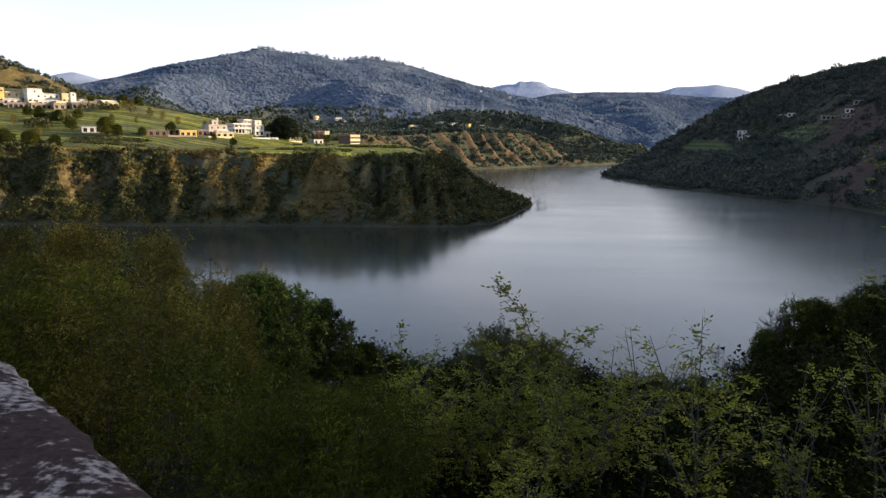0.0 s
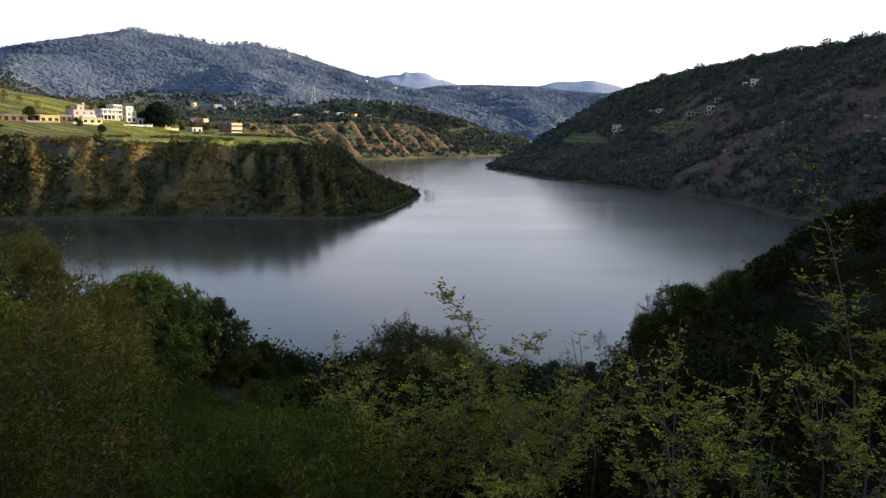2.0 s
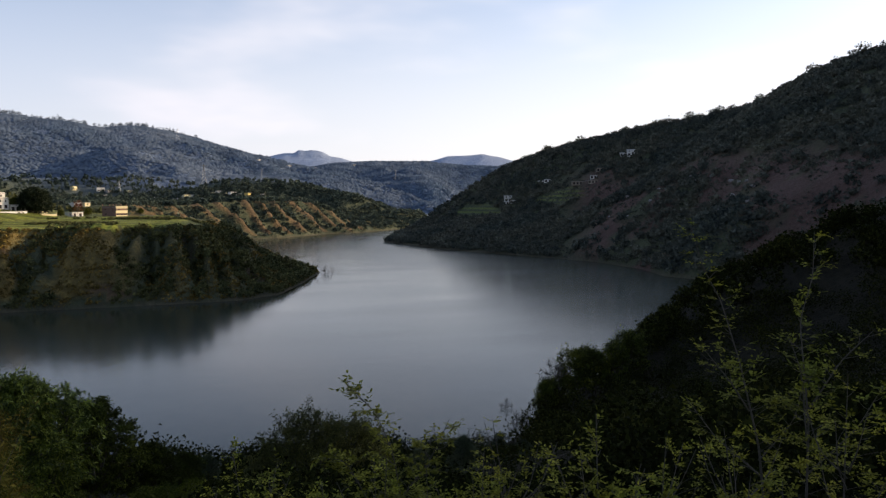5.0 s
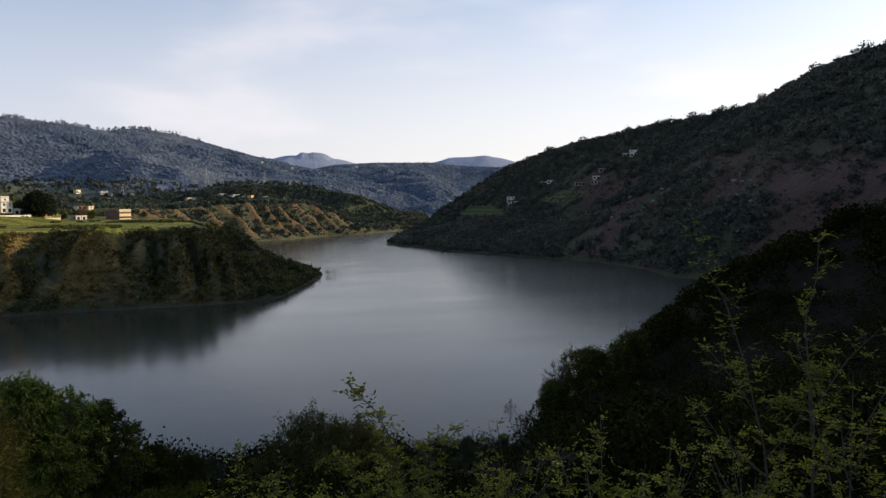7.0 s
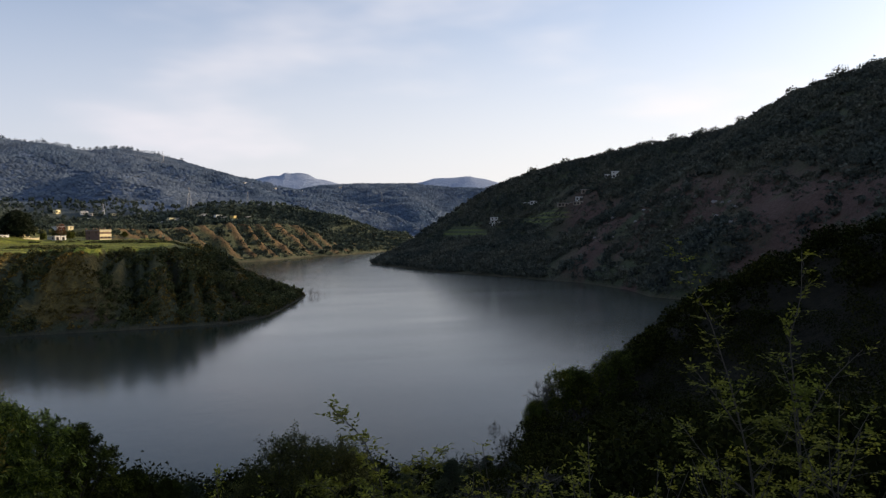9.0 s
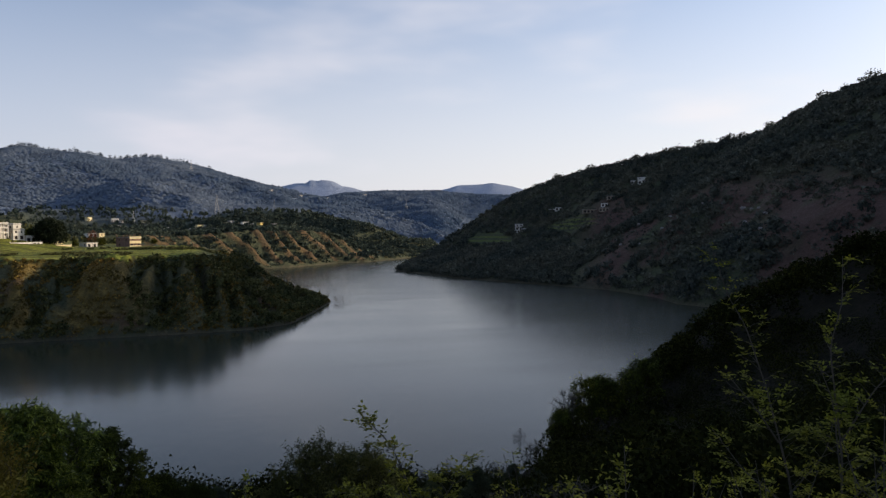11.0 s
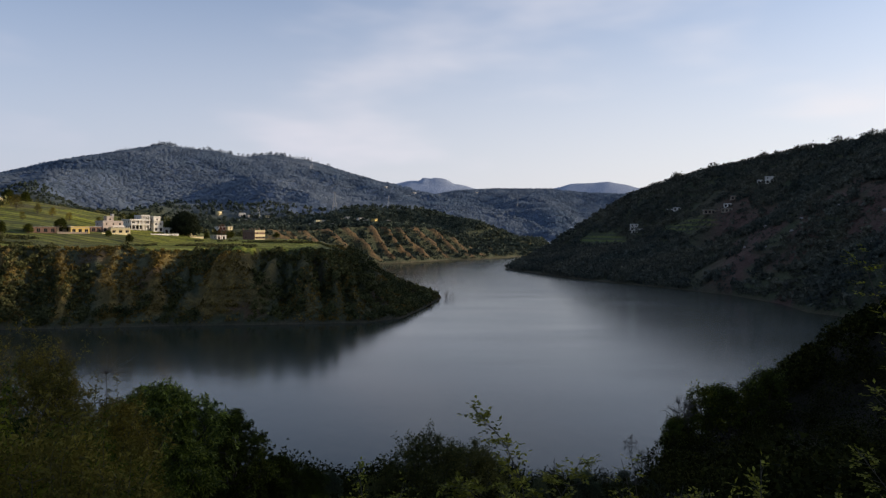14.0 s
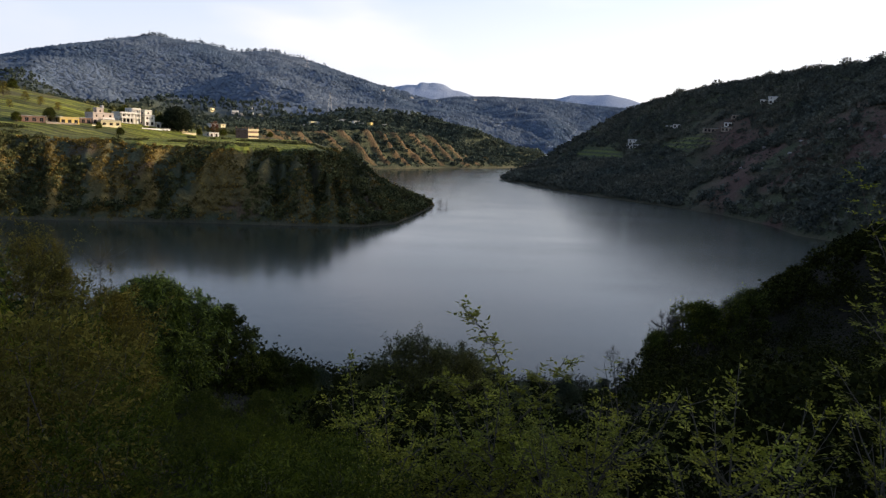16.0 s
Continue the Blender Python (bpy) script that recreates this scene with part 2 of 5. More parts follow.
LEAF_DULL = foliage("dull_olive_brown_leaves", (0.06, 0.058, 0.018), (0.11, 0.106, 0.032), (0.2, 0.19, 0.066), 0.4, 0.3, 0.6, 0.1, 0.9, 0.25)
TUFT = foliage("dry_bank_grass", (0.1, 0.072, 0.022), (0.185, 0.13, 0.038), (0.29, 0.21, 0.063), 0.05, 0.25, 0.9, 0.1, 0.15)
# leaf colour darkened to stand in for deep shade on the slope
SPUR_LEAF_SHADED = foliage("shade_darkened_spur_leaves", (0.009, 0.011, 0.003), (0.018, 0.021, 0.005), (0.046, 0.048, 0.011), 0.05, 0.15, 0.9, 0.03, 0.22)
SCRUB = foliage("hill_scrub_leaves", (0.05, 0.056, 0.024), (0.09, 0.096, 0.04), (0.15, 0.15, 0.062), 0.02, 0.2, 0.8, 0.1, 0.2)
# the next two scrub tones are greyed and lifted to take in haze
FAR_SCRUB = foliage("haze_greyed_ridge_leaves", (0.04, 0.056, 0.052), (0.066, 0.088, 0.076), (0.11, 0.132, 0.105), 0.01, 0.2, 0.9, 0.05, 0.06)
HILL_SCRUB = foliage("haze_greyed_hill_scrub", (0.066, 0.071, 0.063), (0.1, 0.108, 0.095), (0.148, 0.155, 0.132), 0.02, 0.2, 0.85, 0.05, 0.1)
DOME_LEAF = foliage("blackish_green_leaves", (0.012, 0.02, 0.011), (0.02, 0.03, 0.015), (0.036, 0.048, 0.024), 0.2, 0.2, 0.7)
# needle tone blued and lifted in place of haze
PINE = foliage("haze_blued_pine_needles", (0.108, 0.142, 0.204), (0.119, 0.155, 0.219), (0.131, 0.169, 0.235), 0.004, 0.0, 0.9, 0.02, 0.02)
BARK = surface("grey_brown_bark", (0.045, 0.036, 0.028), (0.13, 0.105, 0.08), 6.0, 0.9, 0.01)

# ---- noise and landforms ----


def hash2(ix, iy, seed):
    h = (ix * 374761393 + iy * 668265263 + seed * 974634563).astype(np.int64) & 0xFFFFFFFF
    h = ((h ^ (h >> 13)) * 1274126177) & 0xFFFFFFFF
    return ((h ^ (h >> 16)) & 0xFFFF) / 65535.0


def vnoise(x, y, seed=0):
    ix, iy = np.floor(x).astype(np.int64), np.floor(y).astype(np.int64)
    fx, fy = x - ix, y - iy
    fx, fy = fx * fx * (3 - 2 * fx), fy * fy * (3 - 2 * fy)
    p, q = hash2(ix, iy, seed), hash2(ix + 1, iy, seed)
    r, s = hash2(ix, iy + 1, seed), hash2(ix + 1, iy + 1, seed)
    return (p + (q - p) * fx) * (1 - fy) + (r + (s - r) * fx) * fy


def fbm(x, y, size, octaves=4, seed=0):
    v, amp, tot = 0.0, 1.0, 0.0
    for k in range(octaves):
        v, tot = v + amp * (vnoise(x / size + 17.3 * k, y / size - 9.1 * k, seed + k) - 0.5), tot + amp
        size, amp = size / 2.1, amp * 0.5
    return 2 * v / tot


def smooth(v, lo, hi):
    t = np.clip((v - lo) / (hi - lo), 0, 1)
    return t * t * (3 - 2 * t)


def shore_distance(x, y, poly):
    """Distance to the outline, positive inside it."""
    d, inside = np.full(x.shape, 1e12), np.zeros(x.shape, bool)
    for (ax, ay), (bx, by) in zip(poly, poly[1:] + poly[:1]):
        ux, uy = bx - ax, by - ay
        t = np.clip(((x - ax) * ux + (y - ay) * uy) / (ux * ux + uy * uy), 0, 1)
        d = np.minimum(d, (x - ax - t * ux) ** 2 + (y - ay - t * uy) ** 2)
        if ay != by:
            inside ^= ((ay > y) != (by > y)) & (x < ux * (y - ay) / uy + ax)
    return np.where(inside, 1, -1) * np.sqrt(d)


def ridge(x, y, crest, slope, flat=0.0, apart=False):
    """A long hill: crest points (x, y, z); the sides fall away at that slope."""
    z, near_by = np.full(x.shape, -1e6), np.full(x.shape, 1e9)
    for (ax, ay, az), (bx, by, bz) in zip(crest, crest[1:]):
        ux, uy = bx - ax, by - ay
        t = np.clip(((x - ax) * ux + (y - ay) * uy) / (ux * ux + uy * uy), 0, 1)
        d = np.hypot(x - ax - t * ux, y - ay - t * uy)
        near_by = np.minimum(near_by, d)
        d = np.sqrt(d * d + flat * flat) - flat
        z = np.maximum(z, az + (bz - az) * t - slope * d)
    return (z, near_by) if apart else z


def polar(rows):
    """Points given by bearing (degrees east of north), distance and height."""
    return [(r * math.sin(radians(b)), r * math.cos(radians(b)), z) for b, r, z in rows]


NORTH_SHORE = [(-6000, 150), (-900, 215), (-420, 232), (-260, 250), (-170, 262), (-131, 267), (-91, 275), (-45, 280), (-20, 285),
               (-5, 299), (5, 338), (16, 390), (8, 420), (-25, 455), (-60, 520), (-90, 600), (-85, 700), (-50, 770), (-6, 815),
               (44, 892), (83, 912), (120, 965), (160, 1028), (215, 1060), (245, 1130), (400, 1230), (700, 1330), (1500, 1400),
               (6000, 1500), (6000, 6000), (-6000, 6000)]
SOUTH_SHORE = [(91, 690), (127, 556), (164, 476), (192, 414), (196, 360), (188, 322), (206, 280), (184, 228), (145, 198), (112, 184),
               (93, 171), (67, 136), (46, 122), (39.5, 110), (31, 101), (16, 99), (-9, 99), (-60, 98), (-120, 95), (-250, 70), (-900, 60), (-6000, 0),
               (-6000, -6000), (6000, -6000), (6000, 1190), (900, 1180), (400, 1090), (330, 1000), (200, 870), (120, 775)]
BIG_HILL = polar([(-48, 2400, 140), (-37, 2400, 160), (-28.7, 2300, 184), (-25.2, 2250, 221), (-22.3, 2200, 239), (-20.6, 2170, 266),
                  (-19.3, 2150, 278), (-16.7, 2150, 270), (-13.7, 2200, 258), (-11.4, 2250, 275), (-9.7, 2300, 267), (-7.4, 2350, 232),
                  (-5.1, 2400, 200), (-2.4, 2500, 182), (1, 2600, 172), (4, 2650, 196), (6.6, 2700, 206), (10.9, 2700, 204), (14, 2700, 190),
                  (18, 2700, 180), (30, 2800, 200)])
BLUE_PEAK = polar([(-36, 3300, 200), (-34, 3250, 234), (-33.4, 3200, 254), (-32.8, 3200, 268), (-32.2, 3200, 252), (-31.4, 3200, 238), (-29, 3300, 225)])
TABLE_HILL = polar([(-6, 3700, 250), (-3, 3650, 275), (-1.6, 3650, 287), (0.1, 3600, 296), (2.0, 3600, 300), (3.4, 3600, 285), (4.4, 3600, 264), (6.6, 3700, 250)])
TABLE_CAP = polar([(0.6, 3590, 318), (0.9, 3590, 330), (1.4, 3590, 328), (1.7, 3590, 333), (2.3, 3590, 331), (2.6, 3590, 326), (2.9, 3590, 314)])
PALE_HILL = polar([(9, 4600, 290), (11, 4600, 308), (13, 4600, 346), (15.8, 4600, 360), (16.8, 4600, 345), (17.4, 4600, 318), (22, 4600, 310)])
TOWER_HILL = polar([(-14, 1340, 50), (-9.7, 1300, 58), (-6.9, 1300, 66), (-4.9, 1300, 78), (-3.3, 1300, 82), (-0.2, 1290, 79), (1.2, 1260, 71), (2.7, 1210, 62), (5.3, 1130, 47),
                    (7.1, 1110, 36), (8.4, 1110, 33), (8.9, 1115, 27), (9.4, 1120, 33), (10.4, 1135, 32), (11.0, 1140, 24)])
WEST_SPUR = polar([(-20, 2120, 262), (-22.5, 1950, 205), (-25, 1780, 140), (-27, 1650, 90)])
MID_SPUR = polar([(-11.6, 2230, 262), (-9, 2050, 205), (-6, 1900, 152), (-2.5, 1750, 105)])
LOW_SPUR = polar([(2, 2560, 165), (3.5, 2200, 132), (5, 1900, 92), (7, 1700, 60)])
FAR_SPUR = polar([(10.5, 2650, 195), (10, 2300, 150), (11.5, 2000, 100), (13, 1800, 60)])
# unseen hill, added behind the east hill to shade the far headland
SHADE_HILL = [(450, 1060, 105), (600, 1090, 150), (900, 1120, 200)]
BROWN_HILL = polar([(-62, 900, 175), (-46, 850, 132), (-40, 820, 114), (-37.2, 800, 103), (-35.4, 780, 92)])
VILLAGE_HILL = polar([(-48, 680, 74), (-37, 640, 68), (-33, 600, 62), (-30, 560, 57), (-28, 530, 50), (-26, 500, 43), (-23, 480, 36)])
# past bearing 45 the crest is unseen, its height set to shade the foreground
EAST_HILL = polar([(7.5, 725, 1), (11.6, 780, 18), (15.3, 850, 46), (17, 850, 69), (18.1, 840, 82), (21.3, 820, 97), (23.6, 800, 104),
                   (28.8, 760, 115), (32.5, 720, 117), (36.1, 690, 121), (38.4, 660, 127), (41.2, 630, 140), (44.5, 600, 147), (55, 560, 168),
                   (70, 500, 185), (88, 460, 185), (110, 420, 180), (140, 300, 160), (170, 220, 130)])
SPUR = [(225, 40, 95), (165, 70, 62), (124, 118, 36), (126, 142, 27), (121, 164, 11), (114, 179, 2.5)]
EDGE = Vector((0.6374, 0.7705))  # points out over the slope, across the parapet
EDGE_AT = 0.485


def hill_terraces(x, y):
    """Where the shaded hill is cut into small fields: two patches that follow its contours."""
    spot = 0.0
    for cx, cy, ux, uy, long, wide in ((192, 705, -0.36, 0.93, 40, 11), (250, 622, -0.24, 0.97, 40, 13)):
        along, off = (x - cx) * ux + (y - cy) * uy, (x - cx) * uy - (y - cy) * ux
        spot = np.maximum(spot, 1 - smooth(np.hypot(along / long, off / wide), 0.8, 1.05))
    return spot


def parts_of_ground(x, y):
    north, south = shore_distance(x, y, NORTH_SHORE), shore_distance(x, y, SOUTH_SHORE)
    along = np.where(y > 560, 0.5 * x + 0.85 * y, x + 0.15 * y)
    rib = np.abs(fbm(along + 0.2 * north * np.sin(along / 23) + 9 * fbm(x, y, 30, 2, 7), north * 0.12, 13, 3, 8))
    bear = np.degrees(np.arctan2(x, y)) + 0.9 * fbm(x, y, 16, 3, 36)
    crag = sum(a * np.exp(-((bear - c) / w) ** 2) for c, w, a in ((-38.8, 0.9, 0.9), (-33.9, 0.45, 0.35), (-30.2, 0.75, 1.0), (-26.7, 0.6, 0.9), (-23.2, 1.1, 1.0)))
    rib = np.where(y < 480, rib + smooth(-bear, 20, 22) * (0.3 * crag - 0.45 * rib), rib)
    teeth = np.abs(np.sin(np.pi * (0.5 * x + 0.85 * y + 0.35 * north.clip(0, 60) + 22 * fbm(x, y, 70, 3, 33)) / 34))
    # north bank: cliffs up to a terrace of fields
    width = 41 + 8 * fbm(x, y, 120, 2, 5)
    cut = np.where(y > 560, 46, 30) * (0.75 + 1.4 * fbm(x, y, 55, 2, 6)).clip(0.1, 1.7)
    d = north - cut * (0.36 - rib).clip(-0.25, None) * smooth(north, 1, 18) * (1 - smooth(north, 34, 54))
    d = np.where(y > 560, north - (13 + 9 * fbm(x, y, 90, 2, 34)) * teeth * smooth(north, 0, 12) * (1 - smooth(north, 40, 62)) + 3 * fbm(x, y, 14, 3, 35), d)
    terrace = 29.5 + 0.013 * np.clip(y - 330, 0, 900) + 1.2 * fbm(x, y, 180, 2, 9)
    bearing = np.degrees(np.arctan2(x, y))
    cliff_top = np.interp(bearing, [-8, -3.7, -0.5, 1.7, 3.3, 4.4, 5.4, 6.4, 8.4, 10.6, 11.4, 14], [38, 43, 43, 40, 29, 17, 12, 18, 22, 20, 10, 8])
    terrace = np.where(y > 640, cliff_top + 1.5 * fbm(x, y, 60, 3, 9) + np.interp(bearing, [0, 5], [0.11, 0.0]) * np.clip(y - 1150, 0, 600), terrace)
    steps = terrace / 1.1
    terrace = terrace + 0.55 * (np.floor(steps) + smooth(steps - np.floor(steps), 0.75, 1.0) - steps) * 1.1
    tip = smooth(x, -62, 12) * (1 - smooth(y, 440, 560))
    terrace = terrace * (1 - 0.62 * tip)
    tz = terrace * np.clip(d / width, 0, 1) ** 0.8
    tz = np.where(d > width, terrace, tz)
    tz = np.where(north < 0, 0.45 * north, np.maximum(tz, np.where(y > 560, 0.9 * north.clip(0, 9), 0.25 * north.clip(0, 6))))
    tz = tz + (1.6 * fbm(x, y, 8, 3, 15) + 2.4 * np.abs(fbm(along, tz * 1.5, 6, 2, 16)) - 0.6 + 3.0 * np.abs(fbm(along, north * 0.2, 4.2, 2, 17)) - 0.8) * smooth(north, 3, 12) * (1 - smooth(north, 40, 54))
    village = np.maximum(ridge(x, y, VILLAGE_HILL, 0.21, 25), ridge(x, y, BROWN_HILL, 0.55, 8)) + 2.5 * fbm(x, y, 90, 3, 12)
    towers = ridge(x, y, TOWER_HILL, 0.36, 18) + 5 * fbm(x, y, 80, 3, 14)
    crestless = smooth(y, 900, 1500)
    big, off = ridge(x, y, BIG_HILL, 0.26, 40, True)
    for spur_line in (WEST_SPUR, MID_SPUR, LOW_SPUR, FAR_SPUR):
        big = np.maximum(big, ridge(x, y, spur_line, 0.36, 30) + 18 * fbm(x, y, 240, 3, 24))
    big = big - 10 + (2 - 125 * np.abs(fbm(x, y, 520, 4, 20)) + 9 * fbm(x, y, 150, 3, 22)) * smooth(off, 30, 420) * (1 - smooth(off, 1100, 1500)) + 5
    far = np.maximum(ridge(x, y, BLUE_PEAK, 0.3, 10), np.maximum(np.maximum(ridge(x, y, TABLE_HILL, 0.32, 10), ridge(x, y, TABLE_CAP, 1.3, 6)), ridge(x, y, PALE_HILL, 0.3, 20))) + 7 * fbm(x, y, 130, 3, 27)
    land = np.where(north > 0, np.maximum.reduce([village, towers, np.where(crestless > 0, big, -99), far]), -99)
    slope_up = smooth(north, 40, 110)
    z_north = np.where(land > tz, tz + (land - tz) * slope_up, tz)
    # south bank: the slope under the road, its spur and the steep hill to the east
    ds = south + 5 * fbm(x, y, 45, 3, 31) * smooth(south, 4, 25)
    near = 34.0 * (np.clip(ds, 0, 400) / 97.5) ** 1.02
    near = np.where(near > 34, 34 + (near - 34) * 0.45, near)
    east, off = ridge(x, y, EAST_HILL, 0.62, 14, True)
    depth = off / 240
    east = east - 16 * np.abs(fbm(x, y, 130, 4, 40)) * smooth(depth, 0.03, 0.35) + 2.5 * fbm(x, y, 30, 3, 41) * smooth(depth, 0.02, 0.1)
    spur = ridge(x, y, SPUR, 0.55, 6) + 2 * fbm(x, y, 30, 3, 44)
    hill = np.maximum.reduce([east, spur, ridge(x, y, SHADE_HILL, 0.9, 10)])
    hill = np.minimum(hill, 0.95 * ds.clip(0, None))
    z_south = np.where(south > 0, np.maximum(np.where(np.hypot(x, y) < 60, near, np.maximum(near * 0.55, hill)), 0.2), 0.45 * south)
    blend = smooth(np.hypot(x, y), 40, 90)
    z_south = np.where(south > 0, near * (1 - blend) + np.maximum(np.where(y > 150, 0.25 * ds, near), hill) * blend, z_south)
    across = x * EDGE.x + y * EDGE.y
    flat = smooth(0.35 - across, 0.0, 0.1) * (np.hypot(x, y) < 60)
    z_south = z_south * (1 - flat) + 36.4 * flat
    return north, south, z_north, z_south, tz, land, east, np.where(y > 600, 0.5 - 0.6 * teeth, rib)


def ground_height(x, y):
    x, y = np.atleast_1d(np.asarray(x, float)), np.atleast_1d(np.asarray(y, float))
    p = parts_of_ground(x, y)
    return np.maximum(np.maximum(p[2], p[3]), -14.0)


def z_at(x, y):
    return float(ground_height(x, y)[0])


def mesh_from(name, verts, faces, mat=None, smooth_faces=False):
    """A mesh from arrays: verts (n, 3), faces (m, 3 or 4)."""
    me = bpy.data.meshes.new(name)
    v, f = np.asarray(verts, np.float32), np.asarray(faces, np.int32)
    k = f.shape[1]
    me.vertices.add(len(v))
    me.vertices.foreach_set("co", v.ravel())
    me.loops.add(f.size)
    me.loops.foreach_set("vertex_index", f.ravel())
    me.polygons.add(len(f))
    me.polygons.foreach_set("loop_start", np.arange(0, f.size, k, dtype=np.int32))
    me.polygons.foreach_set("use_smooth", np.full(len(f), smooth_faces))
    me.update(calc_edges=True)
    if mat:
        me.materials.append(mat)
    return me


def make_terrain():
    bear = np.concatenate([np.arange(-180, -50, 2.0), np.arange(-50, 56, 0.19), np.arange(56, 180, 2.0)])
    dist = np.concatenate([[0.0], np.geomspace(0.25, 60, 90), np.geomspace(62, 240, 60), np.arange(243, 480, 2.4), np.geomspace(483, 770, 60), np.arange(773, 1140, 3.2),
                           np.geomspace(1165, 3000, 90), np.geomspace(3030, 4950, 40)])
    B, D = np.meshgrid(np.radians(bear), dist)
    x, y = D * np.sin(B), D * np.cos(B)
    north, south, zn, zs, tz, land, east, rib = parts_of_ground(x, y)
    z = np.maximum(np.maximum(zn, zs), -14.0)
    nr, nc = x.shape
    verts = np.stack([x.ravel(), y.ravel(), z.ravel()], -1)
    i, j = np.meshgrid(np.arange(nr - 1), np.arange(nc), indexing="ij")
    j2 = (j + 1) % nc
    faces = np.stack([i * nc + j, i * nc + j2, (i + 1) * nc + j2, (i + 1) * nc + j], -1).reshape(-1, 4)
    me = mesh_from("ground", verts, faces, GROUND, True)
    n1, n2 = fbm(x, y, 70, 4, 50), fbm(x, y, 14, 3, 51)
    plateau = (zn > zs) * smooth(north, 52, 60) * (z < 50) * (y < 620)
    hillfield = (zn > zs) * (z >= 38) * (1 - smooth(z, 60, 70)) * (y < 640) * (x > -420) * smooth(n1 + 0.4 * n2, -0.1, 0.15) * 0.8 * (0.45 + 0.55 * smooth(np.sin(z * 2.4 + 1.5 * n1), -0.5, 0.2))
    ledge = (zn > zs) * (y > 300) * (y < 470) * smooth(z, 27.4, 28.4) * smooth(np.degrees(np.arctan2(x, y)), -22.5, -20.5) * (1 - smooth(np.degrees(np.arctan2(x, y)), -8.4, -7.4))
    plateau = np.maximum(plateau, ledge)
    field = np.maximum(plateau * (0.55 + 0.45 * smooth(n1 + 0.6 * n2, -0.25, 0.1)), hillfield)
    field = np.maximum(field, 0.3 * (zn > zs) * (north > 60) * (y > 620) * (y < 1000) * (x < 0) * smooth(n1 + 0.5 * n2, 0.15, 0.35))
    strip = (y + 9 * fbm(x, y, 70, 2, 90) + 0.16 * x) / 19
    tone = 0.5 + 0.5 * hash2(np.floor(strip).astype(np.int64), np.floor((x + 8 * n1) / 55).astype(np.int64), 91)
    field = np.where(plateau > 0, field * tone * np.where(strip % 1.0 < 0.2, 0.45, 1.0), field)
    field = np.maximum(field, 0.9 * ledge * np.where(strip * 2 % 1.0 < 0.18, 0.4, 1.0))
    cliff = (north > 3) * (1 - smooth(north, 50, 66)) * (zn > zs) * (1 - ledge)
    crown = smooth(rib + 0.14 * n2 + 0.22 * n1, 0.14, 0.36)
    dry = cliff * crown * (1 - 0.75 * smooth(x, -95, -35) * (y < 480)) * (1 - 0.8 * smooth(x, 90, 130))
    dry = dry * (1 - 0.8 * smooth(-x, 170, 220) * (y < 480))
    # far cliffs: bare tan crests, coloured to stand in for sunlit edges too
    bare = cliff * crown * (y > 600) * (x < 105)
    dry = dry * np.where(y > 600, smooth(rib + 0.12 * n2, 0.12, 0.4), 1.0)
    dry = np.maximum(dry, np.where(y > 620, 0.0, 0.6) * (zn > zs) * (y < 1400) * (north > 60) * smooth(n1, -0.15, 0.35))
    dry = np.maximum(dry, 0.8 * (zn > zs) * (y < 1100) * smooth(z, 62, 76) * (x < -300))
    bear_of = np.degrees(np.arctan2(x, y))
    slip = (zs > zn) * (y > 230) * smooth(bear_of + 5 * n1, 21, 26) * (1 - smooth(zs + 25 * n1 + 12 * n2, 62, 92)) * smooth(n1 + 0.6 * n2, -0.45, 0.0)
    ledges = me.attributes.new("hill_terrace", "FLOAT", "POINT")
    ledges.data.foreach_set("value", (0.45 * (zs > zn) * hill_terraces(x, y)).astype(np.float32).ravel())
    slip = np.maximum(slip, 0.6 * bare * smooth(rib + 0.12 * n2, 0.1, 0.35))
    slip = np.maximum(slip, 0.7 * cliff * (y < 560) * (1 - 0.7 * smooth(-x, 130, 155)) * smooth(n2 + 0.5 * n1, 0.05, 0.3))
    slip = np.maximum(slip, 0.4 * (1 - smooth(z + 0.4 * n2, 0.7, 1.5)) * (np.hypot(x, y) > 200))
    slip = np.maximum(slip, (zs > zn) * (0.45 + 0.45 * (1 - smooth(np.hypot(x, y), 40, 70))) * (1 - smooth(np.hypot(x, y), 230, 270)))
    # alpha: haze-blued woods tone, growing with distance north
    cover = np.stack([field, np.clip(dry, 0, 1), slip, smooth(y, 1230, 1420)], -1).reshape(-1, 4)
    # haze tint sets in about 3 km out
    pale = me.attributes.new("far_haze", "FLOAT", "POINT")
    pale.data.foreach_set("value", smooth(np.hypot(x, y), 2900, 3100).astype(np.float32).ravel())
    litter_shade = me.attributes.new("shaded_litter", "FLOAT", "POINT")
    litter_shade.data.foreach_set("value", ((zs > zn) * (1 - smooth(np.hypot(x, y), 190, 235)) * (x * EDGE.x + y * EDGE.y > 0.3)).astype(np.float32).ravel())
    at = me.color_attributes.new("cover", "FLOAT_COLOR", "POINT")
    at.data.foreach_set("color", np.clip(cover, 0, 1).astype(np.float32).ravel())
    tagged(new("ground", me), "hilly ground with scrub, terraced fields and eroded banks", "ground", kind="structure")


make_terrain()
me = mesh_from("water", [(-5000, 0, 0), (5000, 0, 0), (5000, 1700, 0), (-5000, 1700, 0)], [(0, 1, 2, 3)], WATER)
tagged(new("water", me), "calm grey-blue reservoir water reflecting the sky", "water", kind="structure")

# ---- vegetation far off ----
RNG = np.random.default_rng(7)


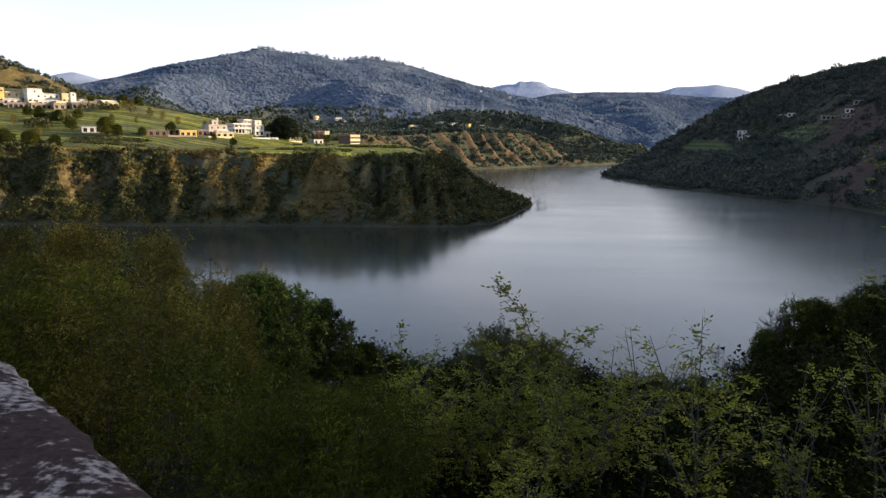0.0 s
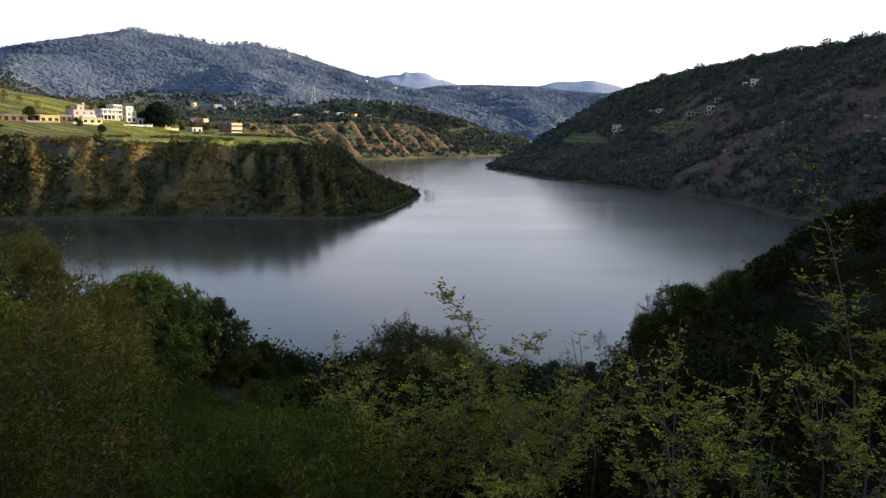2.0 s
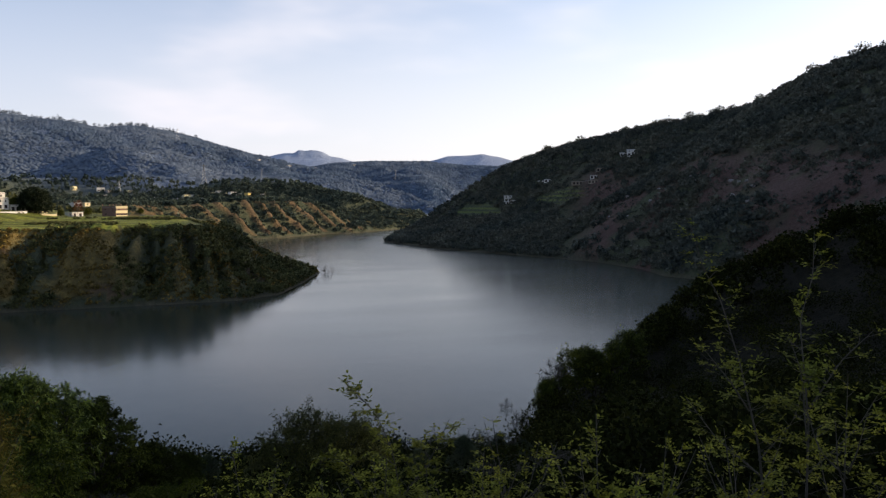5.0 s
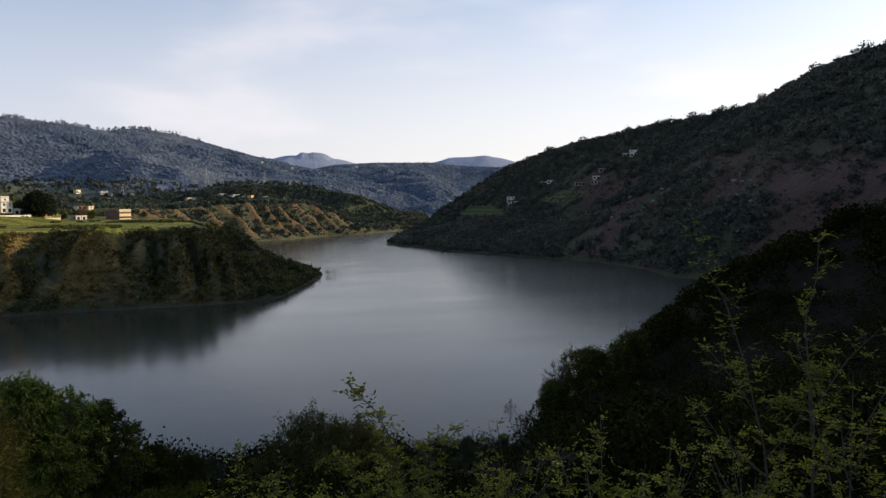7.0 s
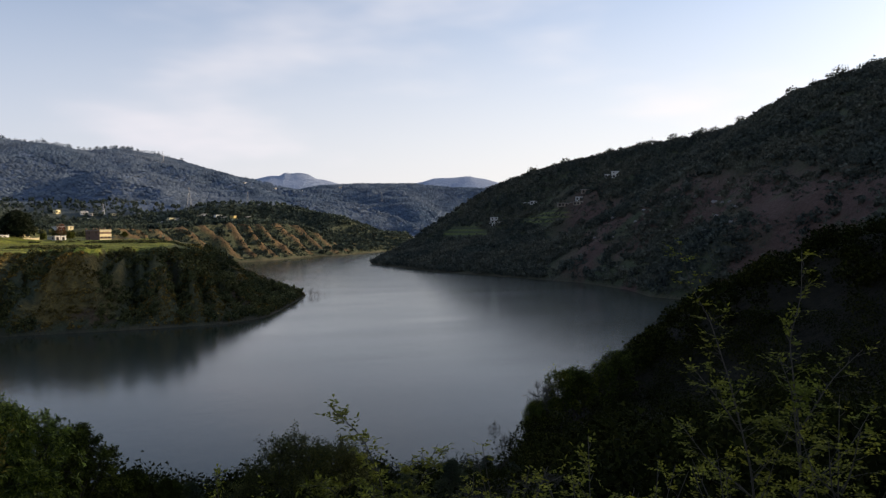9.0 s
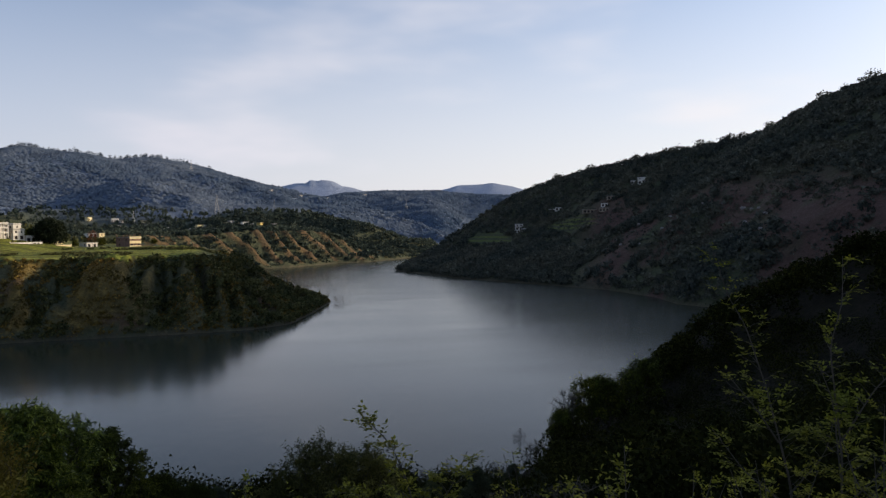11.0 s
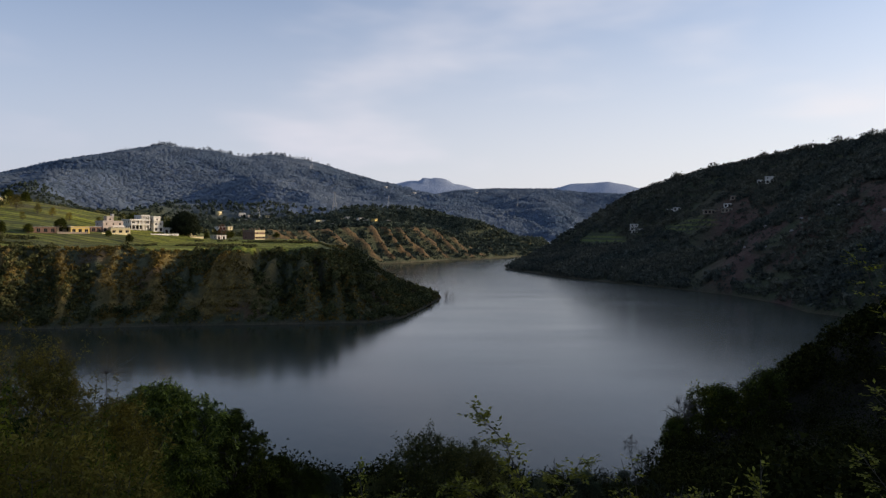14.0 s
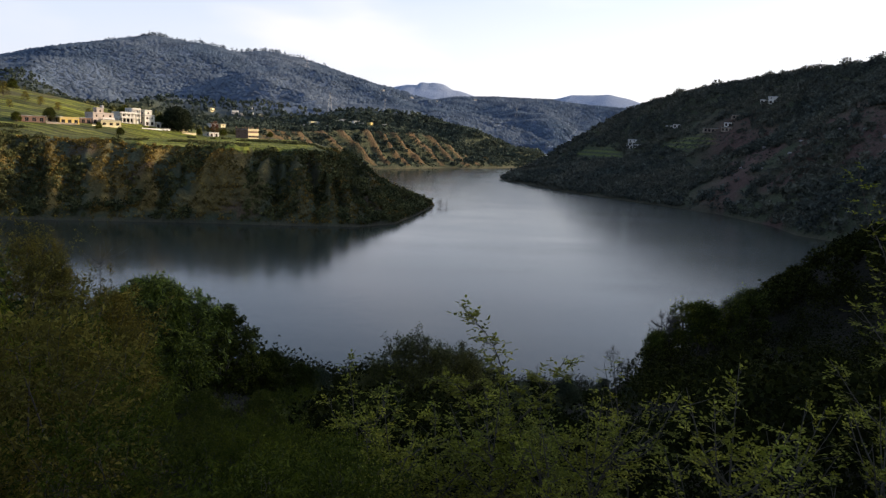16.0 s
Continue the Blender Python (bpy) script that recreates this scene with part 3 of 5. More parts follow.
def clumps(name, pts, width, height, per, leaf, mat, cone=0.0, seed=1, label="", category="scrub"):
    """Trees or bushes far off, too many to count: each a ragged crown of small leaf masses round its stem."""
    g = np.random.default_rng(seed)
    n = len(pts)
    u = g.normal(size=(n, per, 3))
    u /= np.linalg.norm(u, axis=2, keepdims=True)
    r = g.uniform(0.45, 1.0, (n, per, 1)) ** 0.6
    lump = 1 + 0.25 * g.normal(size=(n, per, 1))
    p = u * r * lump
    hz = (p[..., 2] + 1) / 2
    taper = 1 - cone * np.clip(hz, 0, 1)
    w, h = np.asarray(width)[:, None], np.asarray(height)[:, None]
    c = np.stack([pts[:, None, 0] + p[..., 0] * w * 0.5 * taper, pts[:, None, 1] + p[..., 1] * w * 0.5 * taper,
                  pts[:, None, 2] + h * (0.12 + 0.88 * hz)], -1)
    size = leaf * w * g.uniform(0.6, 1.3, (n, per))
    t1 = g.normal(size=(n, per, 3))
    t1 /= np.linalg.norm(t1, axis=2, keepdims=True)
    t2 = np.cross(t1, g.normal(size=(n, per, 3)))
    t2 /= np.linalg.norm(t2, axis=2, keepdims=True)
    s = size[..., None]
    v = np.stack([c - t1 * s * 0.6 - t2 * s * 0.4, c + t1 * s * 0.6 - t2 * s * 0.4, c + t2 * s * 0.75], 2).reshape(-1, 3)
    f = np.arange(len(v)).reshape(-1, 3)
    return tagged(new(name, mesh_from(name, v, f, mat)), label, category, kind="stuff")


def pines(name, pts, h, seed):
    """Close-set conifers far off: ragged tiered crowns."""
    g = np.random.default_rng(seed)
    n, sides = len(pts), 4
    a = np.linspace(0, 2 * np.pi, sides, endpoint=False)[None] + g.uniform(0, 6.28, (n, 1))
    rings = []
    for f, r in ((0.0, 1.0), (0.45, 0.72)):
        rr = r * h[:, None] * g.uniform(0.7, 1.35, (n, sides))
        zz = h[:, None] * (f + g.uniform(-0.05, 0.05, (n, sides)))
        rings.append(np.stack([pts[:, None, 0] + rr * np.cos(a), pts[:, None, 1] + rr * np.sin(a), pts[:, None, 2] + zz], -1))
    apex = pts + np.stack([g.normal(0, 0.5, n), g.normal(0, 0.5, n), h * g.uniform(0.75, 1.15, n)], -1)
    v = np.concatenate([*rings, apex[:, None]], 1)
    f, k = [], np.arange(sides)
    k2 = (k + 1) % sides
    for lo in (0,):
        f += [np.stack([lo + k, lo + k2, lo + sides + k2], -1), np.stack([lo + k, lo + sides + k2, lo + sides + k], -1)]
    f.append(np.stack([sides + k, sides + k2, np.full(sides, 2 * sides)], -1))
    f = np.concatenate(f)
    faces = (np.arange(n)[:, None, None] * (2 * sides + 1) + f[None]).reshape(-1, 3)
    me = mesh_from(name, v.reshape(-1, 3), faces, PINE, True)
    # normals turned upward: the crowns' even shading stands in for haze
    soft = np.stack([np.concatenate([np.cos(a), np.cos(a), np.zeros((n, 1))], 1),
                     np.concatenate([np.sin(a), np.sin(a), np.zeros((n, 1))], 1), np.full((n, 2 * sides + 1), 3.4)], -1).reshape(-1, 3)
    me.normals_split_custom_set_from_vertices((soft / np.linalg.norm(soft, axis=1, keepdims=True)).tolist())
    return tagged(new(name, me), "dense pine forest on the distant hills, blued to stand in for haze", "forest", kind="stuff")


def scatter(n, b0, b1, r0, r1, seed, keep):
    """Random places on the ground in a sector, where keep(x, y, z, north, south) allows."""
    g = np.random.default_rng(seed)
    b = np.radians(g.uniform(b0, b1, n))
    r = np.sqrt(g.uniform(r0 * r0, r1 * r1, n))
    x, y = r * np.sin(b), r * np.cos(b)
    p = parts_of_ground(x, y)
    z = np.maximum(p[2], p[3])
    k = keep(x, y, z, p[0], p[1], p[7]) & (z > 0.4)
    return np.stack([x[k], y[k], z[k] - 0.2], -1), g


def far_vegetation():
    pts, g = scatter(150000, -44, 24, 1150, 2760, 1, lambda x, y, z, n, s, rib: (z > 18) & (np.hypot(x, y) < 40 + np.interp(np.degrees(np.arctan2(x, y)), [math.degrees(math.atan2(p[0], p[1])) for p in BIG_HILL], [math.hypot(p[0], p[1]) for p in BIG_HILL])) & (n > 60) & (fbm(x, y, 160, 3, 60) > -0.85 + 0.4 * (y < 1230)))
    pts = pts[:52000]
    low = pts[:, 1] < 1420
    woods = pts[low][::2]
    h = g.uniform(4, 8, len(woods))
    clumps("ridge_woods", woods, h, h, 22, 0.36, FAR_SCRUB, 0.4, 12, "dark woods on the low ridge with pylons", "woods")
    pts = pts[~low]
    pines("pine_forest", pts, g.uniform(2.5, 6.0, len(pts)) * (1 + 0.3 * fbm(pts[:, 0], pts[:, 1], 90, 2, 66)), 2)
    crest = np.array([(ax + (bx - ax) * t, ay + (by - ay) * t, 0) for (ax, ay, _), (bx, by, _) in zip(BIG_HILL[2:14], BIG_HILL[3:15]) for t in g.uniform(0, 1, 30)])
    crest[:, :2] += g.normal(0, 12, (len(crest), 2))
    crest[:, 2] = ground_height(crest[:, 0], crest[:, 1])
    h = g.uniform(11, 21, len(crest)) * (0.8 + 0.5 * fbm(crest[:, 0], crest[:, 1], 60, 2, 67))
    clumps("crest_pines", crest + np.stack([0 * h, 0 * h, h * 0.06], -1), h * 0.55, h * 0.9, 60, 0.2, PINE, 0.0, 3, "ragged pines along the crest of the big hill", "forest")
    pts, g = scatter(34000, 6, 56, 255, 900, 4, lambda x, y, z, n, s, rib: (s > 1) & (np.hypot(x, y) > 255) & ((fbm(x, y, 70, 4, 50) < -0.18) | (fbm(x, y, 7, 2, 75) > 0.3) | (np.degrees(np.arctan2(x, y)) < 22) | (z + 25 * fbm(x, y, 70, 4, 50) > 74)) & (hill_terraces(x, y) < 0.4 + 0.6 * fbm(x, y, 12, 2, 77)))
    h = g.uniform(2.0, 5.5, len(pts))
    clumps("east_hill_scrub", pts, h * 1.15, h, 24, 0.275, HILL_SCRUB, 0.1, 5, "scrub and small trees on the shaded hill, greyed for haze", "scrub")
    pts, g = scatter(26000, 19, 50, 255, 800, 24, lambda x, y, z, n, s, rib: (s > 1) & (z < 100) & (fbm(x, y, 9, 2, 76) > -0.1))
    h = g.uniform(0.4, 1.5, len(pts))
    clumps("hill_weeds", pts[:11000], (h * 1.6)[:11000], h[:11000], 9, 0.4, HILL_SCRUB, 0.1, 26, "weeds and small bushes on the slipped red earth", "scrub")
    top = np.array([(ax + (bx - ax) * t, ay + (by - ay) * t, 0) for (ax, ay, _), (bx, by, _) in zip(EAST_HILL[2:13], EAST_HILL[3:14]) for t in g.uniform(0, 1, 16)])
    top[:, :2] += g.normal(0, 9, (len(top), 2))
    top[:, 2] = ground_height(top[:, 0], top[:, 1]) - 0.3
    h = 3.0 + 7.0 * g.uniform(0, 1, len(top)) ** 2.4
    clumps("ridge_trees", top, h * 1.05, h, 200, 0.12, HILL_SCRUB, 0.0, 25, "dark trees along the crest of the shaded hill", "woods")
    pts, g = scatter(44000, -42, 4, 265, 520, 6, lambda x, y, z, n, s, rib: (n > 0.5) & (n < 47) & (fbm(x, y, 18, 3, 61) + 0.35 * smooth(-x, 150, 166) + 0.45 * smooth(x, -110, -60) * (y < 470) + 1.7 * (0.2 - rib) > 0.1) & ((z < 28) | (x < -0.4 * y)))
    h = 0.7 + 2.6 * g.uniform(0, 1, len(pts)) ** 2
    clumps("bank_scrub", pts, h * 1.15, h, 34, 0.25, SCRUB, 0.1, 7, "green bushes on the eroded north bank", "scrub")
    pts, g = scatter(52000, -42, 4, 262, 430, 16, lambda x, y, z, n, s, rib: (n > 0.5) & (n < 54) & (fbm(x, y, 9, 2, 73) > -0.15) & ((z < 28) | (x < -0.4 * y)))
    h = 0.3 + 1.3 * g.uniform(0, 1, len(pts)) ** 2
    clumps("dry_tufts", pts[:32000], (h * 1.5)[:32000], h[:32000], 9, 0.34, TUFT, 0.2, 17, "dry grass tufts and stunted bushes on the eroded bank", "grass")
    pts, g = scatter(26000, -14, 12, 600, 1080, 18, lambda x, y, z, n, s, rib: (n > 0.5) & (n < 60) & (fbm(x, y, 14, 2, 74) > -0.1))
    h = g.uniform(0.6, 1.8, len(pts))
    clumps("dry_tufts", pts[:6000], (h * 1.5)[:6000], h[:6000], 8, 0.5, FAR_SCRUB, 0.2, 19, "dry grass tufts on the far eroded cliffs", "grass")
    pts, g = scatter(30000, -40, -6, 330, 480, 14, lambda x, y, z, n, s, rib: (n > 50) & (z < 39) & (((29.5 + 0.013 * (y - 330) + 1.2 * fbm(x, y, 180, 2, 9)) / 1.1) % 1.0 > 0.8) & (fbm(x, y, 22, 3, 69) > 0.08))
    h = g.uniform(0.4, 1.2, len(pts))
    clumps("hedge_lines", pts, h * 1.6, h, 14, 0.4, SCRUB, 0.1, 15, "low hedges along the steps of the fields", "hedge")
    pts, g = scatter(36000, -44, 14, 400, 1260, 8, lambda x, y, z, n, s, rib: ((n > 2) & (y > 560) & (fbm(x, y, 60, 3, 62) + 2.0 * (0.26 - rib) * (n < 55) + 0.8 * (x > 95) + 0.5 * (y > 900) * (n > 50) > -0.04)) | ((n > 58) & (y <= 620) & (z > 38.5) & (fbm(x, y, 30, 3, 64) > 0.16)))
    h = g.uniform(2.0, 6.0, len(pts))
    far = pts[:, 1] > 600
    clumps("terrace_scrub", pts[~far], (h * 1.1)[~far], h[~far], 40, 0.24, SCRUB, 0.2, 9, "scattered trees and scrub on the terraces", "scrub")
    clumps("valley_scrub", pts[far], (h * 1.1)[far], h[far], 18, 0.38, FAR_SCRUB, 0.2, 10, "trees and scrub on the far terraces, haze grey in their colour", "scrub")


far_vegetation()

# ---- helpers for things ----


def join(*meshes):
    """Vertices and faces of several pieces, put together."""
    vs, fs, k = [], [], 0
    for v, f in meshes:
        vs.append(np.asarray(v, float))
        fs.append(np.asarray(f) + k)
        k += len(v)
    return np.concatenate(vs), np.concatenate(fs)


def box(x0, x1, y0, y1, z0, z1):
    v = [(x, y, z) for z in (z0, z1) for y in (y0, y1) for x in (x0, x1)]
    return v, [(0, 2, 3, 1), (4, 5, 7, 6), (0, 1, 5, 4), (2, 6, 7, 3), (0, 4, 6, 2), (1, 3, 7, 5)]


def tube(pts, radii, sides=5):
    p = np.asarray(pts, float)
    t = np.gradient(p, axis=0)
    t /= np.linalg.norm(t, axis=1, keepdims=True) + 1e-9
    ref = np.where(np.abs(t[:, 2:3]) > 0.9, [[1.0, 0, 0]], [[0, 0, 1.0]])
    u = np.cross(t, ref)
    u /= np.linalg.norm(u, axis=1, keepdims=True) + 1e-9
    w = np.cross(t, u)
    a = np.linspace(0, 2 * np.pi, sides, endpoint=False)
    r = np.asarray(radii, float)[:, None, None]
    v = p[:, None] + r * (u[:, None] * np.cos(a)[None, :, None] + w[:, None] * np.sin(a)[None, :, None])
    n = len(p)
    i, j = np.meshgrid(np.arange(n - 1), np.arange(sides), indexing="ij")
    j2 = (j + 1) % sides
    f = np.stack([i * sides + j, i * sides + j2, (i + 1) * sides + j2, (i + 1) * sides + j], -1).reshape(-1, 4)
    return v.reshape(-1, 3), f


def part(name, mesh, mat, parent, label="", smooth_faces=False):
    v, f = mesh
    ob = new(name, mesh_from(name, v, f, mat, smooth_faces))
    ob.parent = parent
    if label:
        tagged(ob, label)
    return ob


def leaves(base, way, normal, length, width, fold=0.25):
    """Pointed leaves: each two faces folded along the midrib."""
    way = way / (np.linalg.norm(way, axis=1, keepdims=True) + 1e-9)
    side = np.cross(way, normal)
    side /= np.linalg.norm(side, axis=1, keepdims=True) + 1e-9
    up = np.cross(side, way)
    L, W = np.asarray(length)[:, None], np.asarray(width)[:, None]
    mid = base + way * L * 0.45 + up * W * fold
    v = np.stack([base, mid - side * W * 0.5, base + way * L - up * W * fold, mid + side * W * 0.5], 1)
    k = np.arange(len(base))[:, None] * 4
    f = np.concatenate([k + np.array([[0, 1, 2]]), k + np.array([[0, 2, 3]])])
    return v.reshape(-1, 3), f


def bend(a, b, g, sag=0.1, n=5):
    a, b = np.asarray(a, float), np.asarray(b, float)
    t = np.linspace(0, 1, n)[:, None]
    d = np.linalg.norm(b - a)
    return a + (b - a) * t + np.sin(np.pi * t) * g.normal(0, sag * d, 3)


def tree(name, height, spread, seed, mat, lobes=10, tips=42, per=9, leaf=(0.16, 0.05), droop=0.4, low=0.25, trunk=0.12, flat=1.0, shoots=0, tight=0.75, label="", category="tree", group=""):
    """A broad-leaved tree or bush: trunk and limbs, each limb carrying a lobe of leafy twigs."""
    g = np.random.default_rng(seed)
    root = tagged(new(name), label, category, group)
    wood, tipps, outs = [], [], []
    fork = np.array([g.normal(0, 0.05 * spread), g.normal(0, 0.05 * spread), height * low])
    wood.append(tube(bend((0, 0, -0.5), fork, g, 0.04), np.linspace(trunk, trunk * 0.7, 5), 6))
    for k in range(lobes):
        ang, lift = 2.4 * k + g.uniform(-0.5, 0.5), ((k + 0.5) / lobes) ** 0.8
        rad = spread * (0.78 * math.sqrt(max(0.02, 1 - (lift - 0.25) ** 2 * 1.5)) * g.uniform(0.5, 1.0)) * (0.25 if lift > 0.9 else 1)
        c = np.array([rad * math.cos(ang), rad * math.sin(ang), height * (low * 0.7 + (0.93 - low * 0.7) * lift)])
        wood.append(tube(bend(fork * g.uniform(0.6, 1.0), c, g, 0.08), np.linspace(trunk * 0.55, trunk * 0.12, 5), 4))
        size = spread * g.uniform(0.30, 0.5)
        u = g.normal(size=(tips, 3))
        u /= np.linalg.norm(u, axis=1, keepdims=True)
        u[:, 2] = np.where(u[:, 2] < -0.35, -u[:, 2], u[:, 2])
        p = c + u * size * g.uniform(0.55, 1.05, (tips, 1)) * np.array([1, 1, 0.8 * flat])
        p[:, 2] = np.maximum(p[:, 2], 0.15)
        for q in p[::9]:
            wood.append(tube(bend(c, q, g, 0.08, 3), (trunk * 0.1, trunk * 0.07, trunk * 0.03), 3))
        tipps.append(p)
        outs.append(u)
    for k in range(shoots):
        i = int(g.integers(0, lobes))
        a = tipps[i][int(g.integers(0, tips))]
        if a[2] < height * 0.45:
            continue
        q = a + np.array([g.normal(0, 0.35), g.normal(0, 0.35), 1.0]) * height * g.uniform(0.08, 0.26)
        line = bend(a, q, g, 0.06, 7)
        wood.append(tube(line, np.linspace(trunk * 0.09, trunk * 0.03, 7), 3))
        tipps.append(line[1:])
        outs.append(g.normal(0, 0.6, (6, 3)) + np.array([0, 0, 0.3]))
    p, u = np.repeat(np.concatenate(tipps), per, 0), np.repeat(np.concatenate(outs), per, 0)
    n = len(p)
    base = p + g.normal(0, leaf[0] * tight, (n, 3))
    way = u * 0.7 + g.normal(0, 0.7, (n, 3)) + np.array([0, 0, -droop])
    length = leaf[0] * g.uniform(0.6, 1.25, n)
    high = height / (np.percentile(base[:, 2], 99.5) + leaf[0] * 0.5)
    wood = [(np.asarray(v) * np.array([1, 1, high]), f) for v, f in wood]
    base = base * np.array([1, 1, high])
    part("trunk", join(*wood), BARK, root, "", True)
    part("crown", leaves(base, way, g.normal(size=(n, 3)) + np.array([0, 0, 1.2]), length, length * leaf[1] / leaf[0]), mat, root)
    return root


def sapling(name, stems, seed, mat, leaf=0.05, spacing=0.07, twig=0.42, thick=0.018, label="", category="sapling", group="", bare=0.0):
    """A young tree with feathered leaves: bent stems given by their points, side twigs, and leaflets in pairs along each stalk."""
    g = np.random.default_rng(seed)
    root = tagged(new(name), label, category, group)
    x0, y0, z0 = stems[0][0]
    root.location = (x0, y0, z0)
    wood, stalks = [], []
    for k, stem in enumerate(stems):
        c = np.asarray(stem, float) - np.array([x0, y0, z0])
        s = np.concatenate([[0], np.cumsum(np.linalg.norm(np.diff(c, axis=0), axis=1))])
        n = max(6, int(s[-1] / 0.12))
        q = np.linspace(0, s[-1], n)
        pts = np.stack([np.interp(q, s, c[:, i]) for i in range(3)], -1)
        pts[1:-1] = 0.25 * pts[:-2] + 0.5 * pts[1:-1] + 0.25 * pts[2:]
        wood.append(tube(pts, np.linspace(thick * (1.0 if k == 0 else 0.6), thick * 0.16, n), 5))
        t = bare
        while t < 1:
            i = min(n - 2, int(t * (n - 1)))
            a = g.uniform(0, 2 * np.pi)
            along = pts[i + 1] - pts[i]
            along /= np.linalg.norm(along) + 1e-9
            way = along * 0.55 + np.array([math.cos(a), math.sin(a), g.uniform(-0.1, 0.5)])
            way /= np.linalg.norm(way)
            long = twig * (1.15 - 0.8 * t) * g.uniform(0.5, 1.2)
            end = pts[i] + way * long
            tw = bend(pts[i], end, g, 0.07, 4)
            wood.append(tube(tw, np.linspace(thick * 0.22, thick * 0.08, 4), 3))
            for m in range(2 + int(long / 0.11)):
                b = tw[0] + (tw[-1] - tw[0]) * g.uniform(0.5, 1.0)
                w = way * 0.6 + g.normal(0, 0.6, 3) * np.array([1, 1, 0.45])
                stalks.append((b, w / np.linalg.norm(w), g.uniform(0.09, 0.19)))
            t += spacing / max(s[-1], 0.3) * g.uniform(0.6, 1.4)
    bb, ww, nn, ll = [], [], [], []
    for b, w, long in stalks:
        side = np.cross(w, (0, 0, 1.0)) + 1e-3
        side /= np.linalg.norm(side)
        up = np.cross(side, w)
        pairs = int(g.integers(2, 5))
        for m in range(pairs):
            p = b + w * long * (0.25 + 0.7 * m / pairs) + np.array([0, 0, -0.25 * long * (m / pairs) ** 2])
            for sgn in (-1, 1):
                bb.append(p)
                ww.append(side * sgn + w * 0.55 + g.normal(0, 0.2, 3))
                nn.append(up + g.normal(0, 0.3, 3))
                ll.append(leaf * g.uniform(0.7, 1.25))
        bb.append(b + w * long * 0.95)
        ww.append(w)
        nn.append(up)
        ll.append(leaf * 1.2)
    part("stem", join(*wood), BARK, root, "", True)
    ll = np.array(ll)
    part("leaves", leaves(np.array(bb), np.array(ww), np.array(nn), ll, ll * 0.5, 0.12), mat, root)
    return root


# ---- the parapet at the roadside ----


def make_lichen_wall():
    m, n, l, b, out = material("lichen_stained_plaster", 0.95)
    big = noise_node(n, l, 1.5, 8.0, (1, 1, 1), 0.62)
    fine = noise_node(n, l, 28.0, 6.0)
    wide = noise_node(n, l, 0.9, 3.0)
    b.inputs["Specular IOR Level"].default_value = 0.08
    mixn = mix_node(n, l, 0.28, big.outputs["Fac"], fine.outputs["Fac"])
    edge = ramp_node(n, l, mixn, [(0.515, (0, 0, 0)), (0.565, (1, 1, 1))])
    dark = ramp_node(n, l, fine.outputs["Fac"], [(0.3, (0.028, 0.017, 0.013)), (0.7, (0.075, 0.047, 0.037))])
    pale = ramp_node(n, l, fine.outputs["Fac"], [(0.3, (0.2, 0.155, 0.128)), (0.7, (0.40, 0.32, 0.27))])
    c = mix_node(n, l, edge.outputs["Color"], dark.outputs["Color"], pale.outputs["Color"])
    l.new(c, b.inputs["Base Color"])
    bump_node(n, l, b, mixn, 0.8, 0.03)
    return m


LICHEN = make_lichen_wall()
STONE = surface("grey_masonry", (0.09, 0.085, 0.075), (0.26, 0.24, 0.21), 3.0, 0.95, 0.03)


def parapet():
    root = tagged(new("parapet"), "weathered parapet with lichen-stained pale plaster top", "wall", kind="structure")
    g = np.random.default_rng(3)
    along = Vector((-EDGE.y, EDGE.x))
    n, rows = 420, 9
    s = np.linspace(-9, 12, n)
    w = np.linspace(0, 0.46, rows)
    S, W = np.meshgrid(s, w, indexing="ij")
    wob = 0.018 * fbm(S * 10, W * 0 + 3, 3, 4, 70) + 0.014 * fbm(S * 10, W * 0, 0.6, 3, 71)
    across = EDGE_AT - W - wob * (W < 0.05)
    z = 36.8 + 0.012 * fbm(S * 10, W * 10, 2.5, 4, 72) - 0.035 * (W < 0.01) - 0.012 * ((W > 0.01) & (W < 0.07))
    v = np.stack([across * EDGE.x + S * along.x, across * EDGE.y + S * along.y, z], -1).reshape(-1, 3)
    i, j = np.meshgrid(np.arange(n - 1), np.arange(rows - 1), indexing="ij")
    f = np.stack([i * rows + j, (i + 1) * rows + j, (i + 1) * rows + j + 1, i * rows + j + 1], -1).reshape(-1, 4)
    top = np.concatenate([v, v - np.array([0, 0, 0.12])])
    m = n * rows
    rim = [(i * rows, m + i * rows, m + (i + 1) * rows, (i + 1) * rows) for i in range(n - 1)]
    rim += [(i * rows + rows - 1, (i + 1) * rows + rows - 1, m + (i + 1) * rows + rows - 1, m + i * rows + rows - 1) for i in range(n - 1)]
    part("coping", (top, np.concatenate([f, f[:, ::-1] + m, np.array(rim)])), LICHEN, root, "lichen-stained plaster coping", True)
    bv, bf = box(-9, 12, 0.03, 0.43, 31.5, 36.72)
    bv = np.array([((EDGE_AT - y) * EDGE.x + x * along.x, (EDGE_AT - y) * EDGE.y + x * along.y, z) for x, y, z in bv])
    part("masonry", (bv, bf), STONE, root)


parapet()

# ---- the slope below the road ----
SKIRT = [(-50, -4), (-38, -5.2), (-31, -6.5), (-26, -8.5), (-22.5, -11), (-20, -13), (-15, -14.5), (-12, -16.5), (-8, -18.5), (-4, -19), (0, -17.5), (5, -17.8),
         (9, -19), (14, -19.2), (18, -18), (21, -15), (25, -12), (30, -8.5), (36, -6), (50, -3)]


def skirt(bearing):
    """The highest angle that the undergrowth reaches, seen from the road, at a bearing."""
    return float(np.interp(bearing, [a for a, _ in SKIRT], [b for _, b in SKIRT]))


